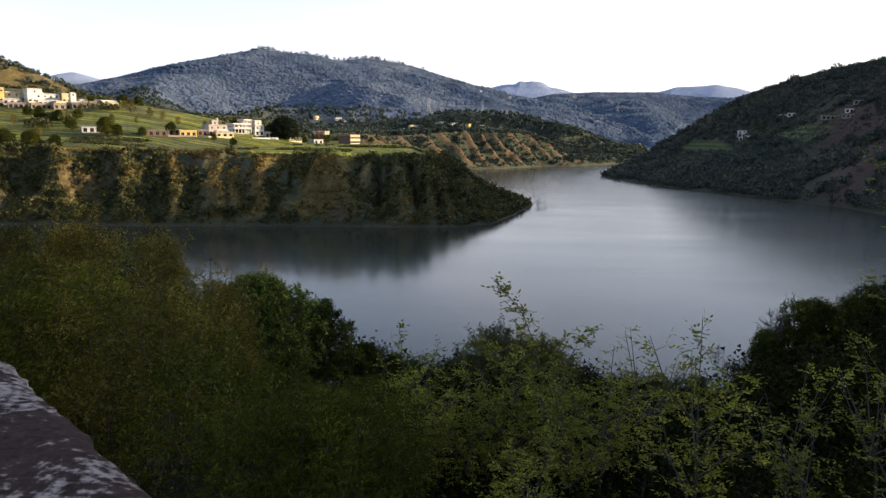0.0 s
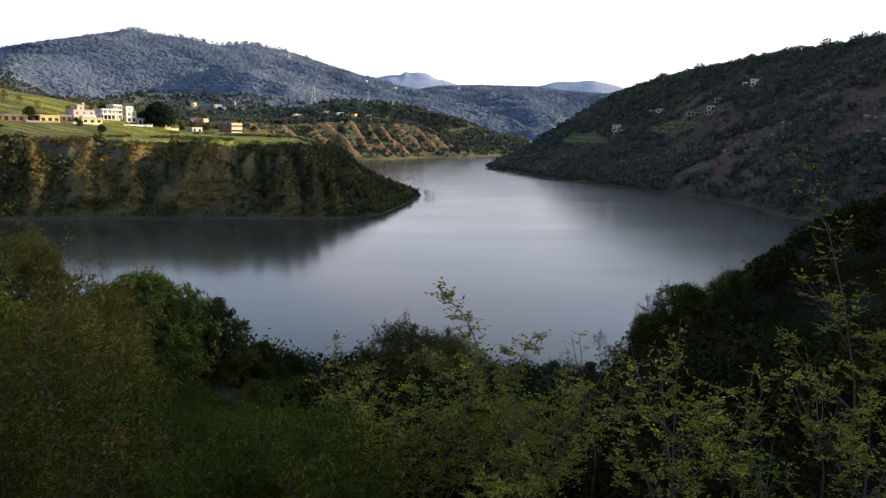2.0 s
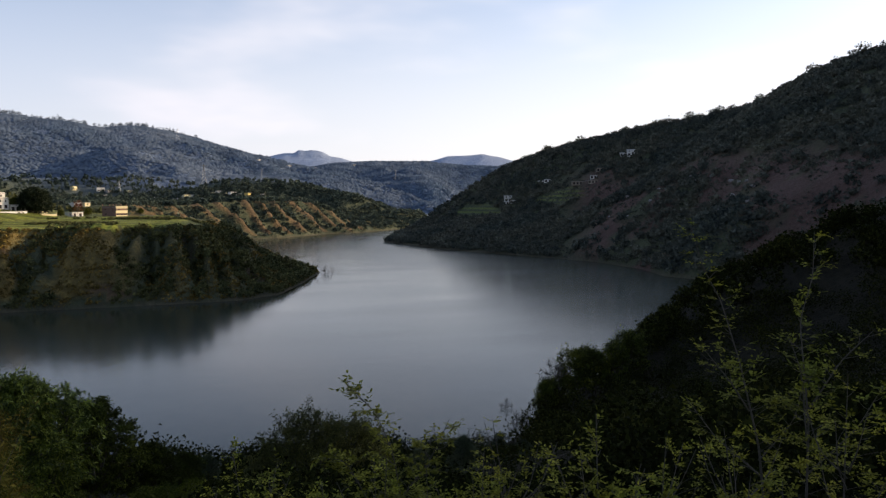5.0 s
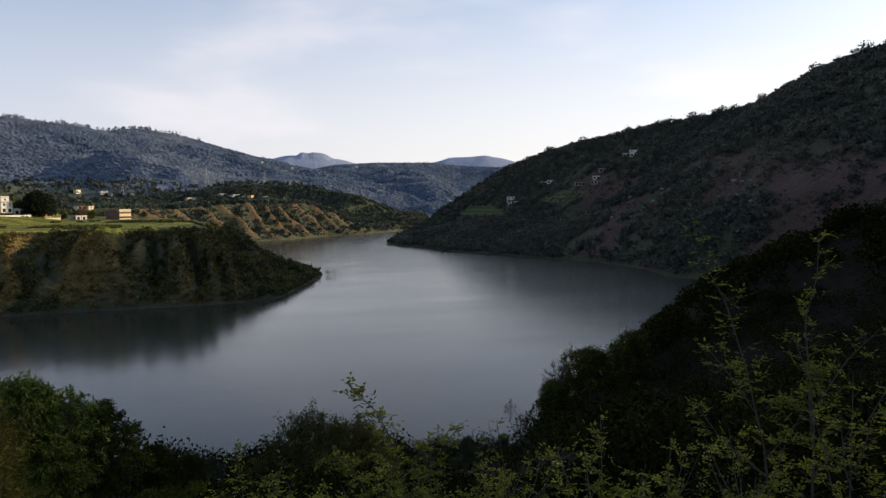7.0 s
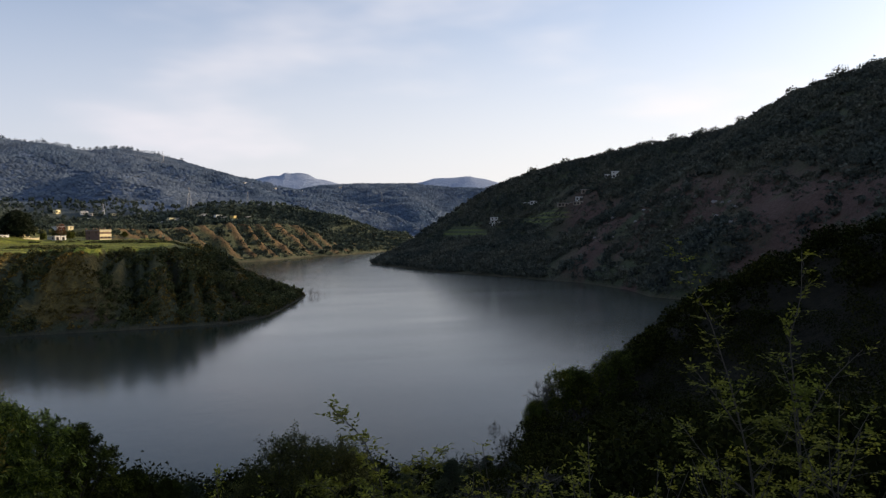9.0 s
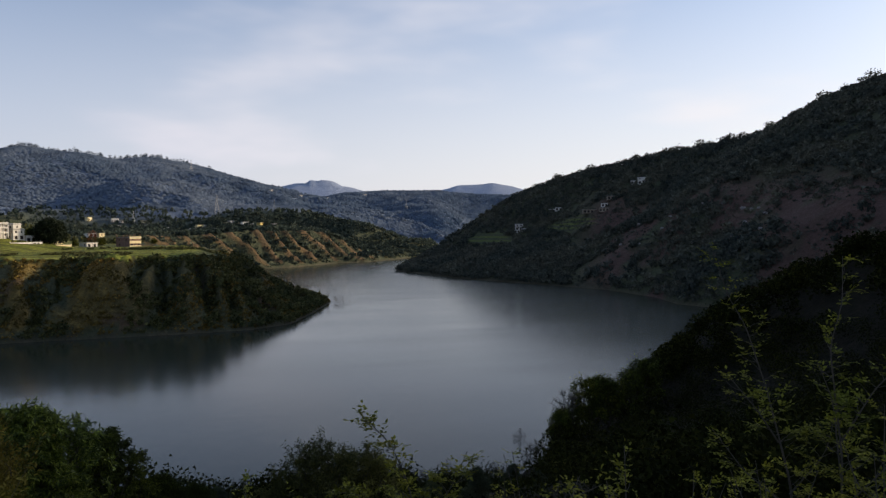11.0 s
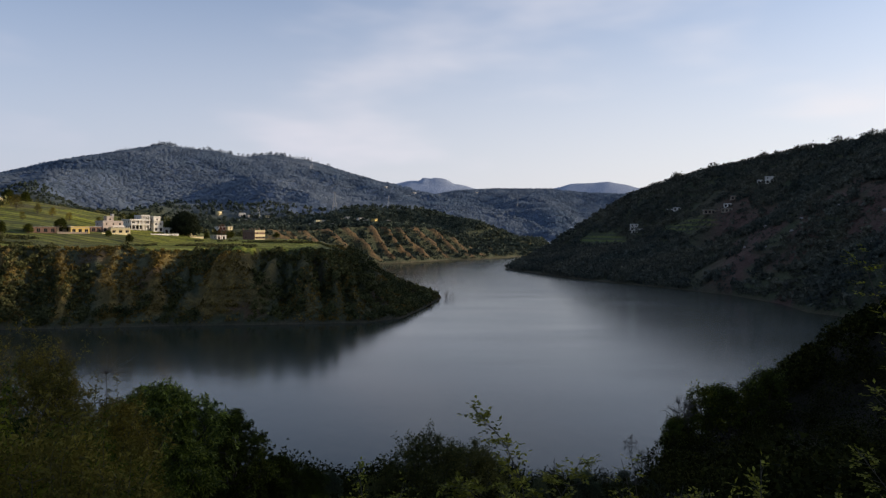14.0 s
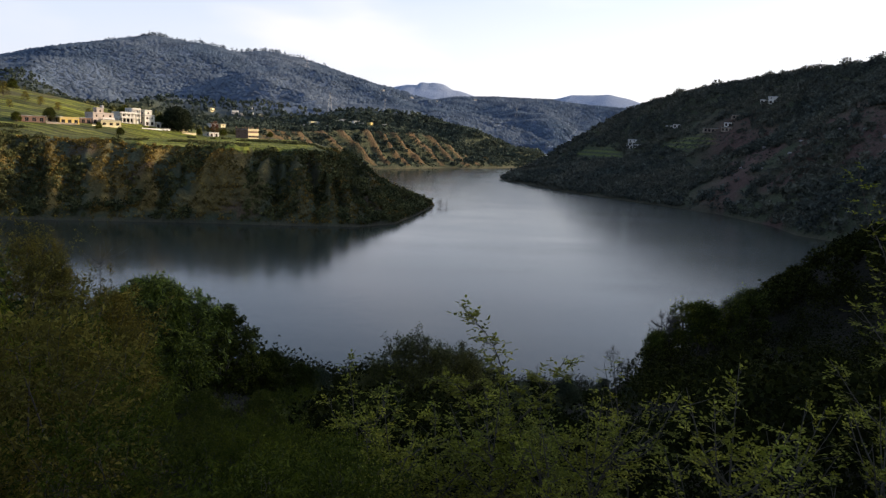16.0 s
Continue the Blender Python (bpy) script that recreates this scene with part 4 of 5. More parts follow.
NEAR_SKIRT = [(-50, -8), (-38, -9), (-31, -10), (-26, -11.5), (-23, -14), (-20.5, -17.5), (-15, -20), (-8, -21.5), (0, -21), (9, -21.5), (16, -22), (24, -21), (36, -17), (50, -15)]


SPUR_EDGE = [(14, -19.8), (16, -19.7), (18.5, -19.3), (19.6, -18.6), (19.9, -16.2), (21.0, -14.6), (22.4, -12.8), (25.0, -12.2), (26.1, -11.1), (27.0, -10.3), (28.4, -9.0), (30.0, -7.7),
             (32.4, -6.2), (35.2, -4.5), (39.0, -1.8), (45, 1.5), (56, 6)]


def reach(ob, x, y, top, high, turn=0.0):
    """Stand a plant of that height so that its top reaches the level top."""
    return place(ob, x, y, max(0.4, (top - z_at(x, y) + 0.15) / high), turn)


def place(ob, x, y, scale=1.0, turn=0.0, sink=0.15):
    ob.matrix_basis = pose(x, y, z_at(x, y) - sink, 0, 0, turn) @ Matrix.Diagonal((scale, scale, scale, 1))
    return ob


def slope_trees():
    mango = tree("mango_tree", 8.4, 4.1, 11, LEAF_MANGO, 54, 46, 15, (0.32, 0.09), 0.7, 0.22, 0.2, tight=0.35, label="dark green mango tree with drooping glossy leaves on the slope", category="tree")
    reach(mango, -11.9, 33.0, 30.6, 8.4, 20)
    round_tree = tree("broadleaf_tree", 5.6, 2.2, 12, LEAF_DARK, 26, 56, 13, (0.15, 0.08), 0.4, 0.25, 0.14, shoots=6, tight=0.6, label="dark rounded evergreen tree below the road", category="tree", group="rounded trees")
    reach(round_tree, -7.2, 37.7, 25.7, 5.6, 0)
    reach(copy_thing(round_tree, Matrix()), -9.6, 36.4, 28.5, 5.6, 120)
    reach(copy_thing(round_tree, Matrix()), -5.9, 39.3, 24.5, 5.6, 220)
    olive = tree("grey_green_bush", 4.2, 1.5, 13, LEAF_OLIVE, 16, 56, 12, (0.16, 0.04), 0.2, 0.2, 0.07, shoots=14, tight=0.5, label="grey-green bush with narrow leaves on the slope", category="bush", group="bushes on the slope")
    reach(olive, -5.1, 42.0, 23.3, 4.2, 0)
    for x, y, top, r in ((-2.4, 42.4, 22.4, 80), (8.2, 44.5, 21.9, 40), (10.3, 44.1, 21.2, 140), (12.4, 49.3, 20.7, 200), (17.7, 57.5, 17.8, 20), (19.9, 56.8, 17.3, 300), (-0.9, 41, 22.6, 10), (1.4, 40, 22.8, 50), (5.2, 40, 22.6, 90)):
        reach(copy_thing(olive, Matrix()), x, y, top, 4.2, r)
    fig = tree("dense_shrub", 5.0, 2.5, 14, LEAF_DULL, 26, 50, 11, (0.12, 0.06), 0.1, 0.2, 0.08, shoots=34, label="dense olive-brown shrub with small rounded leaves", category="shrub", group="shrubs on the slope")
    reach(fig, 0.7, 28.9, 29.5, 5.0, 0)
    reach(copy_thing(fig, Matrix()), 2.4, 28.6, 29.2, 5.0, 130)
    reach(copy_thing(fig, Matrix()), -0.9, 29.4, 28.0, 5.0, 230)
    green = tree("green_shrub", 3.4, 1.5, 15, LEAF_GREEN, 13, 40, 9, (0.1, 0.03), 0.2, 0.12, 0.04, shoots=16, tight=0.6, label="leafy green shrub among the undergrowth", category="shrub", group="undergrowth on the slope")
    brown = tree("brownish_shrub", 3.6, 1.5, 16, LEAF_BROWN, 14, 34, 8, (0.085, 0.034), 0.15, 0.12, 0.04, shoots=24, label="brownish-green thin-leaved shrub on the slope", category="shrub", group="undergrowth on the slope")
    dark = tree("dark_shrub", 3.4, 1.6, 17, LEAF_DARK, 13, 40, 9, (0.11, 0.05), 0.2, 0.12, 0.04, shoots=14, tight=0.6, label="dark green shrub in the shade of the slope", category="shrub", group="undergrowth on the slope")
    protos = (green, brown, dark)
    g = np.random.default_rng(21)
    used = set()
    for k in range(340):
        b = g.uniform(-47, 52)
        r = math.sqrt(g.uniform(3.8 ** 2, 30 ** 2)) if k % 3 else g.uniform(4, 14)
        x, y = r * math.sin(radians(b)), r * math.cos(radians(b))
        if x * EDGE.x + y * EDGE.y < 2.2:
            continue
        ground = z_at(x, y)
        limit = np.interp(b, [a for a, _ in NEAR_SKIRT], [c for _, c in NEAR_SKIRT])
        room = 38 + r * math.tan(radians(float(limit) - 9.0 * g.uniform(0.0, 1.0) ** 1.7)) - ground
        if -4 < b < 46 and r < 15:
            room = min(room, 38 + r * math.tan(radians(-25.0)) - ground)
        if -21 < b < -4 and r < 26:
            room = min(room, 38 - r * math.tan(radians((24.0 if r < 15 else 20.0) + 2.5 * math.sin(1.3 * b) + 2.0 * g.random())) - ground)
        if room < 0.7:
            continue
        which = 1 if b < -21 and g.random() < 0.65 else 2 if g.random() < (0.85 if b > 12 else 0.12 if b < -4 else 0.5) else 0
        scale = min(room, g.uniform(2.4, 4.6) * (1.5 if b < -20 else 1.0)) / 3.6
        if -4 < b < 46 and r < 13 + 1.6 * scale:
            continue
        if b > 14 and (r < 18 or g.random() < 0.5):
            continue
        ob = protos[which] if which not in used else copy_thing(protos[which], Matrix())
        used.add(which)
        place(ob, x, y, scale, g.uniform(0, 360))
    for k in range(44):
        b, r = g.uniform(-21, -2.5), g.uniform(20, 34)
        x, y = r * math.sin(radians(b)), r * math.cos(radians(b))
        room = 38 - r * math.tan(radians(20.3 + 2.6 * g.random() + (1.5 if b > -8 else 0))) - z_at(x, y)
        if room > 0.8:
            place(copy_thing(protos[2 if k % 3 else 0], Matrix()), x, y, room / 3.4, g.uniform(0, 360))
    for k in range(16):
        b, r = g.uniform(-18, -8), g.uniform(12, 21)
        x, y = r * math.sin(radians(b)), r * math.cos(radians(b))
        room = min(2.4, 38 - r * math.tan(radians(22.0 + 3.0 * g.random())) - z_at(x, y))
        if room > 0.6:
            place(copy_thing(protos[0 if k % 4 else 2], Matrix()), x, y, room / 3.4, g.uniform(0, 360))
    tall = tree("tall_thin_tree", 8.8, 2.2, 18, LEAF_BROWN, 24, 34, 9, (0.13, 0.055), 0.2, 0.22, 0.07, shoots=60, tight=0.6, label="tall slender tree with thin brownish-green leaves", category="tree", group="trees beside the parapet")
    for k, (x, y, top, t) in enumerate(((-11.4, 17.6, 35.9, 0), (-13.4, 15.8, 35.3, 70), (-9.6, 18.6, 34.9, 140), (-8.6, 20.5, 33.6, 260), (-14.5, 19, 35.6, 30), (-11.9, 22.5, 34.9, 200), (-12.6, 17.2, 35.0, 310), (-10.6, 16.2, 34.0, 15), (-8.9, 18.2, 33.2, 75), (-7.9, 19.6, 32.6, 135), (-10.4, 20.4, 34.4, 195), (-15.3, 17.3, 34.7, 255), (-12.4, 14.4, 33.6, 345), (-9.2, 22.8, 32.6, 45), (-14.2, 14.0, 34.2, 99), (-13.0, 19.6, 35.4, 50), (-16.4, 19.0, 35.4, 120), (-15.2, 15.2, 35.0, 170), (-12.9, 20.9, 35.2, 290))):
        reach(tall if k == 0 else copy_thing(tall, Matrix()), x, y, top, 8.8, t)


slope_trees()


def near_saplings():
    lab = "young tree with yellow-green feathered leaves below the parapet"
    b = z_at(1.6, 8.4)
    sapling("sapling", [[(1.6, 8.4, b - 0.2), (1.5, 8.4, 32.9), (1.4, 8.4, 33.6), (1.3, 8.4, 34.0), (1.3, 8.4, 34.3), (1.2, 8.4, 34.9), (1.0, 8.5, 35.4), (0.62, 8.5, 35.8)],
                        [(1.3, 8.4, 34.3), (1.7, 8.4, 34.8), (1.9, 8.3, 35.3)],
                        [(1.4, 8.3, 33.6), (1.1, 8.2, 33.9), (0.8, 8.3, 34.5), (0.6, 8.3, 34.9), (0.2, 8.3, 34.95)],
                        [(1.4, 8.4, 33.4), (1.75, 8.5, 33.7), (1.75, 8.5, 34.1)],
                        [(1.45, 8.3, 33.3), (1.1, 8.1, 33.5), (0.8, 8.2, 33.8), (0.5, 8.2, 34.1)],
                        [(1.5, 8.4, 33.0), (2.1, 8.2, 33.4), (2.4, 8.2, 34.2)]], 31, LEAF_LIME, 0.064, 0.05, 0.42, 0.02, lab, group="saplings", bare=0.12)
    g0 = np.random.default_rng(45)
    spots = [(2.6, 5.45, 36.15 - z_at(2.6, 5.45), 0.0)]
    ring = [(-3.5, 8.6, 18.8), (6.8, 7.5, 20.8), (18.5, 8.5, 17.5), (15.2, 7.6, 19.8), (11.4, 8.0, 21.4), (2.8, 7.4, 22.2), (-0.6, 7.8, 21.8), (13.0, 7.0, 23.0), (-1.8, 7.0, 24.5),
            (30.0, 8.5, 18.5), (36.4, 8.2, 17.0), (43.0, 9.0, 12.5), (32.5, 7.2, 24.0), (39.5, 7.4, 20.5)]
    ring += [(g0.uniform(-5, 20), g0.uniform(5.0, 7.2), g0.uniform(29, 38)) for k in range(7)]
    for b, r, dip in ring:
        x, y = r * math.sin(radians(b)), r * math.cos(radians(b))
        spots.append((x, y, 38 - r * math.tan(radians(dip)) - z_at(x, y), g0.uniform(-0.3, 0.3)))
    for k, (x, y, h, lean) in enumerate(spots):
        z, g = z_at(x, y), np.random.default_rng(50 + k)
        stems = [[(x, y, z - 0.2), (x + 0.03, y, z + 0.35 * h), (x + lean * 0.6, y + 0.05, z + 0.7 * h), (x + lean, y + 0.1, z + h)]]
        if h < 0.8:
            continue
        for m in range(7):
            a, f = g.uniform(0, 6.28), g.uniform(0.2, 0.6)
            o = np.array([math.cos(a), math.sin(a)]) * h * 0.22
            stems.append([(x + lean * f, y, z + f * h), (x + o[0] * 0.6, y + o[1] * 0.6, z + (f + 0.14) * h), (x + o[0], y + o[1], z + min(0.95, f + 0.36) * h)])
        sapling("sapling", stems, 60 + k, LEAF_LIME, 0.045, 0.09 if k == 0 else 0.088 if x < 2.0 else 0.22, 0.42, 0.018, lab, group="saplings", bare=0.1)
    b = z_at(6.6, 8.5)
    sapling("sapling", [[(6.6, 8.5, b - 0.2), (6.6, 8.5, 33.7), (6.5, 8.5, 34.5), (6.4, 8.6, 35.1), (6.3, 8.7, 35.7), (6.1, 8.9, 36.6), (5.9, 9.0, 37.0), (5.7, 9.1, 37.7)],
                        [(6.5, 8.5, 34.1), (6.1, 8.9, 34.5), (5.7, 9.1, 35.1)], [(6.5, 8.5, 34.3), (6.9, 8.3, 34.9), (7.0, 8.2, 35.6)],
                        [(6.4, 8.6, 35.0), (6.0, 8.5, 35.5), (5.6, 8.6, 36.0)]], 32, LEAF_LIME, 0.06, 0.1, 0.42, 0.022, "tall young tree with sparse yellow-green leaves beyond the parapet", group="saplings", bare=0.1)
    b = z_at(6.8, 7.9)
    sapling("sapling", [[(6.8, 7.9, b - 0.2), (6.8, 7.9, 34.0), (6.8, 7.9, 35.0), (6.7, 8.0, 36.4), (6.8, 7.9, 37.0), (6.8, 7.9, 37.6)],
                        [(6.8, 7.9, 34.6), (6.75, 8.0, 35.7), (6.6, 8.1, 36.2)], [(6.8, 7.9, 34.3), (7.3, 7.6, 35.0), (7.6, 7.5, 35.6)],
                        [(6.8, 7.9, 35.2), (7.1, 7.7, 35.9), (7.5, 7.6, 36.3)]], 33, LEAF_LIME, 0.06, 0.1, 0.42, 0.022, "tall young tree with sparse yellow-green leaves beyond the parapet", group="saplings", bare=0.1)


near_saplings()


def shore_scrub():
    """Woods on the spur and along the near shore."""
    pts, g = scatter(6000, -46, 56, 48, 270, 71, lambda x, y, z, n, s, rib: (s > 0.5) & (fbm(x, y, 40, 3, 63) > -0.7))
    b, r = np.degrees(np.arctan2(pts[:, 0], pts[:, 1])), np.hypot(pts[:, 0], pts[:, 1])
    top = 38 + r * np.tan(np.radians(np.where(b > 16, np.interp(b, [v for v, _ in SPUR_EDGE], [w for _, w in SPUR_EDGE]), [skirt(v) for v in b])))
    h = np.minimum(g.uniform(2.2, 5.2, len(pts)), top - pts[:, 2])
    k = h > 1.0
    low, g2 = scatter(1500, -6, 54, 13, 50, 79, lambda x, y, z, n, s, rib: (fbm(x, y, 10, 2, 80) > -0.5))
    rl, bl = np.hypot(low[:, 0], low[:, 1]), np.degrees(np.arctan2(low[:, 0], low[:, 1]))
    hl = np.minimum(g2.uniform(1.2, 3.4, len(low)), 38 + rl * np.tan(np.radians(np.interp(bl, [a for a, _ in NEAR_SKIRT], [c for _, c in NEAR_SKIRT]) + np.where(bl > 25.5, 4, 0))) - low[:, 2])
    few = hl > 0.8
    clumps("spur_woods", low[few][:520], hl[few][:520] * 1.25, hl[few][:520], 380, 0.038, SPUR_LEAF_SHADED, 0.1, 81, "dark bushes covering the shaded slope below the road", "woods")
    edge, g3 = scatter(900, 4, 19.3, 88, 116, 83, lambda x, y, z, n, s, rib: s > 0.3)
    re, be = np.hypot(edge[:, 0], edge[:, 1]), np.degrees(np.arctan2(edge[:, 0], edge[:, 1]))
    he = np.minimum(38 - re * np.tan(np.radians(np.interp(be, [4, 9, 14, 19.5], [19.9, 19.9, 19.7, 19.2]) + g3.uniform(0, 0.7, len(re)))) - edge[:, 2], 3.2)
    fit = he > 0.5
    clumps("spur_woods", edge[fit][:220], he[fit][:220] * 1.5, he[fit][:220], 340, 0.04, SPUR_LEAF_SHADED, 0.1, 84, "low dark bushes along the near shore", "woods")
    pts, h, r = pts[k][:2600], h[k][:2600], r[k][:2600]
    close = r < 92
    clumps("spur_woods", pts[close], h[close] * 1.15, h[close], 330, 0.042, SPUR_LEAF_SHADED, 0.1, 72, "dense dark bushes below the road", "woods")
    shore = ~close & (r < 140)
    clumps("spur_woods", pts[shore], h[shore] * 1.0, h[shore] * 0.94, 260, 0.05, SPUR_LEAF_SHADED, 0.1, 74, "dense dark bushes on the near spur", "woods")
    clumps("spur_woods", pts[~close & ~shore], h[~close & ~shore] * 1.15, h[~close & ~shore], 150, 0.1, SPUR_LEAF_SHADED, 0.1, 73, "dense dark scrub woods on the near spur", "woods")


shore_scrub()


def undergrowth():
    """Low weeds, grass and seedlings that cover the slope."""
    # the east half gets the leaf tone with shade painted in
    for b0, b1, n, mat, words in ((-50, -3, 1900, LEAF_DARK, "grass, weeds and seedlings covering the slope"), (-3, 54, 2000, SPUR_LEAF_SHADED, "low weeds covering the slope, shade put into their dark colour")):
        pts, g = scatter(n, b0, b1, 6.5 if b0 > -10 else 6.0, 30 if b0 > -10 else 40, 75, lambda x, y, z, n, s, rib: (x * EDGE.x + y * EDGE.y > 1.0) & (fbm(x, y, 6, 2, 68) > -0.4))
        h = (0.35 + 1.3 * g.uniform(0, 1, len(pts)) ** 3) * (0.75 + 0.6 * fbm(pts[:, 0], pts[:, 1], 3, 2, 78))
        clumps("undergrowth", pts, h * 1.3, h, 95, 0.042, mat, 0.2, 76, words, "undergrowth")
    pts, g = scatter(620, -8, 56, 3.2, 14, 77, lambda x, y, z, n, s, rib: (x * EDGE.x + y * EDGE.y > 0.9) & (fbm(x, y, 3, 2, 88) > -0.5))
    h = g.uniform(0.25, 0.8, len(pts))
    clumps("undergrowth", pts, h * 1.5, h, 120, 0.06, SPUR_LEAF_SHADED, 0.1, 78, "dark ferns and weeds at the foot of the saplings", "undergrowth")


undergrowth()

# ---- bare and drowned trees by the water ----


def bare_tree(name, x, y, height, seed, label, base=None, spread=0.45, group="", thick=0.016):
    g = np.random.default_rng(seed)
    root = tagged(new(name), label, "tree", group)
    root.location = (x, y, (z_at(x, y) if base is None else base) - 0.3)
    top = np.array([g.normal(0, 0.08 * height), g.normal(0, 0.08 * height), height])
    spine = bend((0, 0, 0), top, g, 0.05, 8)
    r = height * thick + 0.005
    part("trunk", tube(spine, np.linspace(r, r * 0.2, 8), 5), BARK, root, "", True)
    for k in range(16):
        t = g.uniform(0.2, 0.95)
        p = spine[min(7, int(t * 7))]
        a = g.uniform(0, 6.28)
        q = p + np.array([math.cos(a), math.sin(a), g.uniform(0.3, 1.1)]) * height * spread * (1.1 - t) * g.uniform(0.5, 1.1)
        b = bend(p, q, g, 0.08, 5)
        limb = [tube(b, np.linspace(r * 0.5, r * 0.18, 5), 3)]
        for m in range(6):
            c = b[int(g.integers(1, 5))]
            limb.append(tube(bend(c, c + g.normal(0, 1, 3) * height * 0.06 + np.array([0, 0, 0.05 * height]), g, 0.1, 3), (r * 0.24, r * 0.2, r * 0.12), 3))
        part("branch", join(*limb), BARK, root, "", True)
    return root


def water_edge():
    for k, (x, y, h) in enumerate(((38.4, 121.0, 2.5), (38.9, 121.2, 2.0), (39.4, 120.8, 1.4), (37.9, 121.2, 1.3))):
        bare_tree("drowned_bush", x, y, h, 80 + k, "dark leafless bush standing in the lake", -0.1, 0.8, "drowned bushes")
    for k, (x, y, h) in enumerate(((17.6, 383, 4.0), (20, 377, 3.2), (22.5, 384, 4.2), (25, 380, 2.2), (19, 390, 4.5), (28, 384, 1.6))):
        bare_tree("drowned_bush", x, y, h, 90 + k, "leafless bush standing in shallow water off the point", -0.2, 0.9, "drowned bushes", 0.022)
    for k, (x, y, top) in enumerate(((44.9, 113.4, 10.9), (45.6, 113.0, 10.2), (46.6, 114.2, 10.5), (44.2, 114.0, 9.6), (54.2, 113.8, 13.0), (55.3, 113.2, 13.5), (34.5, 103.5, 4.4), (36.0, 104.0, 4.0), (33.2, 103.8, 3.8), (36.8, 107.0, 3.9), (38.0, 108.2, 3.5), (35.4, 105.6, 4.2), (21.5, 101, 4.4))):
        bare_tree("bare_tree", x, y, z_free(x, y, top), 100 + k, "leafless grey tree at the water's edge", None, 0.55, "bare trees by the shore", 0.015)
    bare_tree("dead_sapling", -12.0, 28.0, z_free(-12.0, 28.0, 32.9), 120, "thin dead sapling rising over the bushes", None, 0.12, "", 0.004)
    shore = tree("shore_tree", 6.0, 2.0, 131, LEAF_DARK, 12, 40, 7, (0.26, 0.14), 0.2, 0.3, 0.12, shoots=16, label="dark broad-leaved tree at the lake shore", category="tree", group="trees at the shore")
    for k, (x, y, top, t) in enumerate(((49.4, 113.8, 12.2, 0), (51.2, 113.4, 12.5, 60), (53.0, 113.6, 11.6, 140), (57.0, 113.5, 13.2, 220), (61, 116, 14.6, 10), (42.8, 112, 6.8, 30), (44.0, 113.5, 7.2, 120), (47.0, 113.0, 7.6, 200))):
        place(shore if k == 0 else copy_thing(shore, Matrix()), x, y, max(0.5, z_free(x, y, top) / 6.0), t)


def z_free(x, y, top):
    return top - z_at(x, y) + 0.3


water_edge()

PALE_STONE = surface("pale_weathered_stone", (0.16, 0.14, 0.13), (0.34, 0.31, 0.29), 0.8, 0.95, 0.05)


def boulders():
    """Pale rocks lying on the slipped red earth of the shaded hill."""
    g = np.random.default_rng(140)
    u = np.array([(math.cos(a) * math.cos(e), math.sin(a) * math.cos(e), math.sin(e)) for e in (-0.9, -0.2, 0.4, 1.1) for a in np.linspace(0, 2 * np.pi, 7, endpoint=False)] + [(0, 0, 1)])
    f = [(r * 7 + k, r * 7 + (k + 1) % 7, r * 7 + 7 + (k + 1) % 7) for r in range(3) for k in range(7)] + [(r * 7 + k, r * 7 + 7 + (k + 1) % 7, r * 7 + 7 + k) for r in range(3) for k in range(7)]
    f += [(21 + k, 21 + (k + 1) % 7, 28) for k in range(7)]
    spots = [(g.uniform(235, 275), g.uniform(330, 470)) for k in range(16)] + [(g.uniform(205, 240), g.uniform(420, 560)) for k in range(8)]
    for x, y in spots:
        size = g.uniform(0.7, 2.0)
        v = u * g.uniform(0.7, 1.15, (len(u), 1)) * np.array([1.3, 1.0, 0.7]) * size
        ob = tagged(new("boulder"), "pale weathered boulder on the slipped red earth", "rock", "boulders on the slip")
        ob.matrix_basis = pose(x, y, z_at(x, y) + 0.1 * size, 0, 0, g.uniform(0, 360))
        part("stone", (v, np.array(f)), PALE_STONE, ob)


boulders()


def driftwood():
    g = np.random.default_rng(150)
    for k in range(5):
        ob = tagged(new("floating_log"), "dark waterlogged branch floating on the lake", "driftwood", "floating branches")
        ob.location = (78.3 + 2.6 * k - 5 + g.normal(0, 0.4), 760 + 9 * k - 18, 0.05)
        line = bend((-3.5, -5, 0), (3.5, 5, 0.1), g, 0.05, 6)
        part("stem", tube(line, np.linspace(0.35, 0.18, 6), 5), BARK, ob, "", True)
        part("twig", tube(bend(line[3], line[3] + np.array([0.6, -1.2, 0.9]), g, 0.06, 4), (0.1, 0.08, 0.06, 0.03), 4), BARK, ob, "", True)


driftwood()

# ---- houses across the lake ----
WHITE = surface("whitewashed_plaster", (0.55, 0.51, 0.45), (0.74, 0.69, 0.61), 0.5, 0.9, 0.01)
CREAM = surface("cream_plaster", (0.55, 0.45, 0.24), (0.74, 0.63, 0.36), 0.5, 0.9, 0.01)
YELLOW = surface("yellow_plaster", (0.55, 0.38, 0.10), (0.72, 0.52, 0.17), 0.5, 0.9, 0.01)
BRICK = surface("bare_brick", (0.12, 0.068, 0.048), (0.25, 0.15, 0.105), 0.8, 0.95, 0.01)
PINK = surface("faded_pinkish_plaster", (0.38, 0.30, 0.24), (0.58, 0.48, 0.40), 0.6, 0.95, 0.01)
MUD = surface("mud_and_stone_wall", (0.20, 0.15, 0.11), (0.34, 0.27, 0.20), 0.7, 0.95, 0.02)
SLAB = surface("grey_concrete_roof", (0.24, 0.23, 0.22), (0.42, 0.40, 0.38), 0.6, 0.9, 0.01)
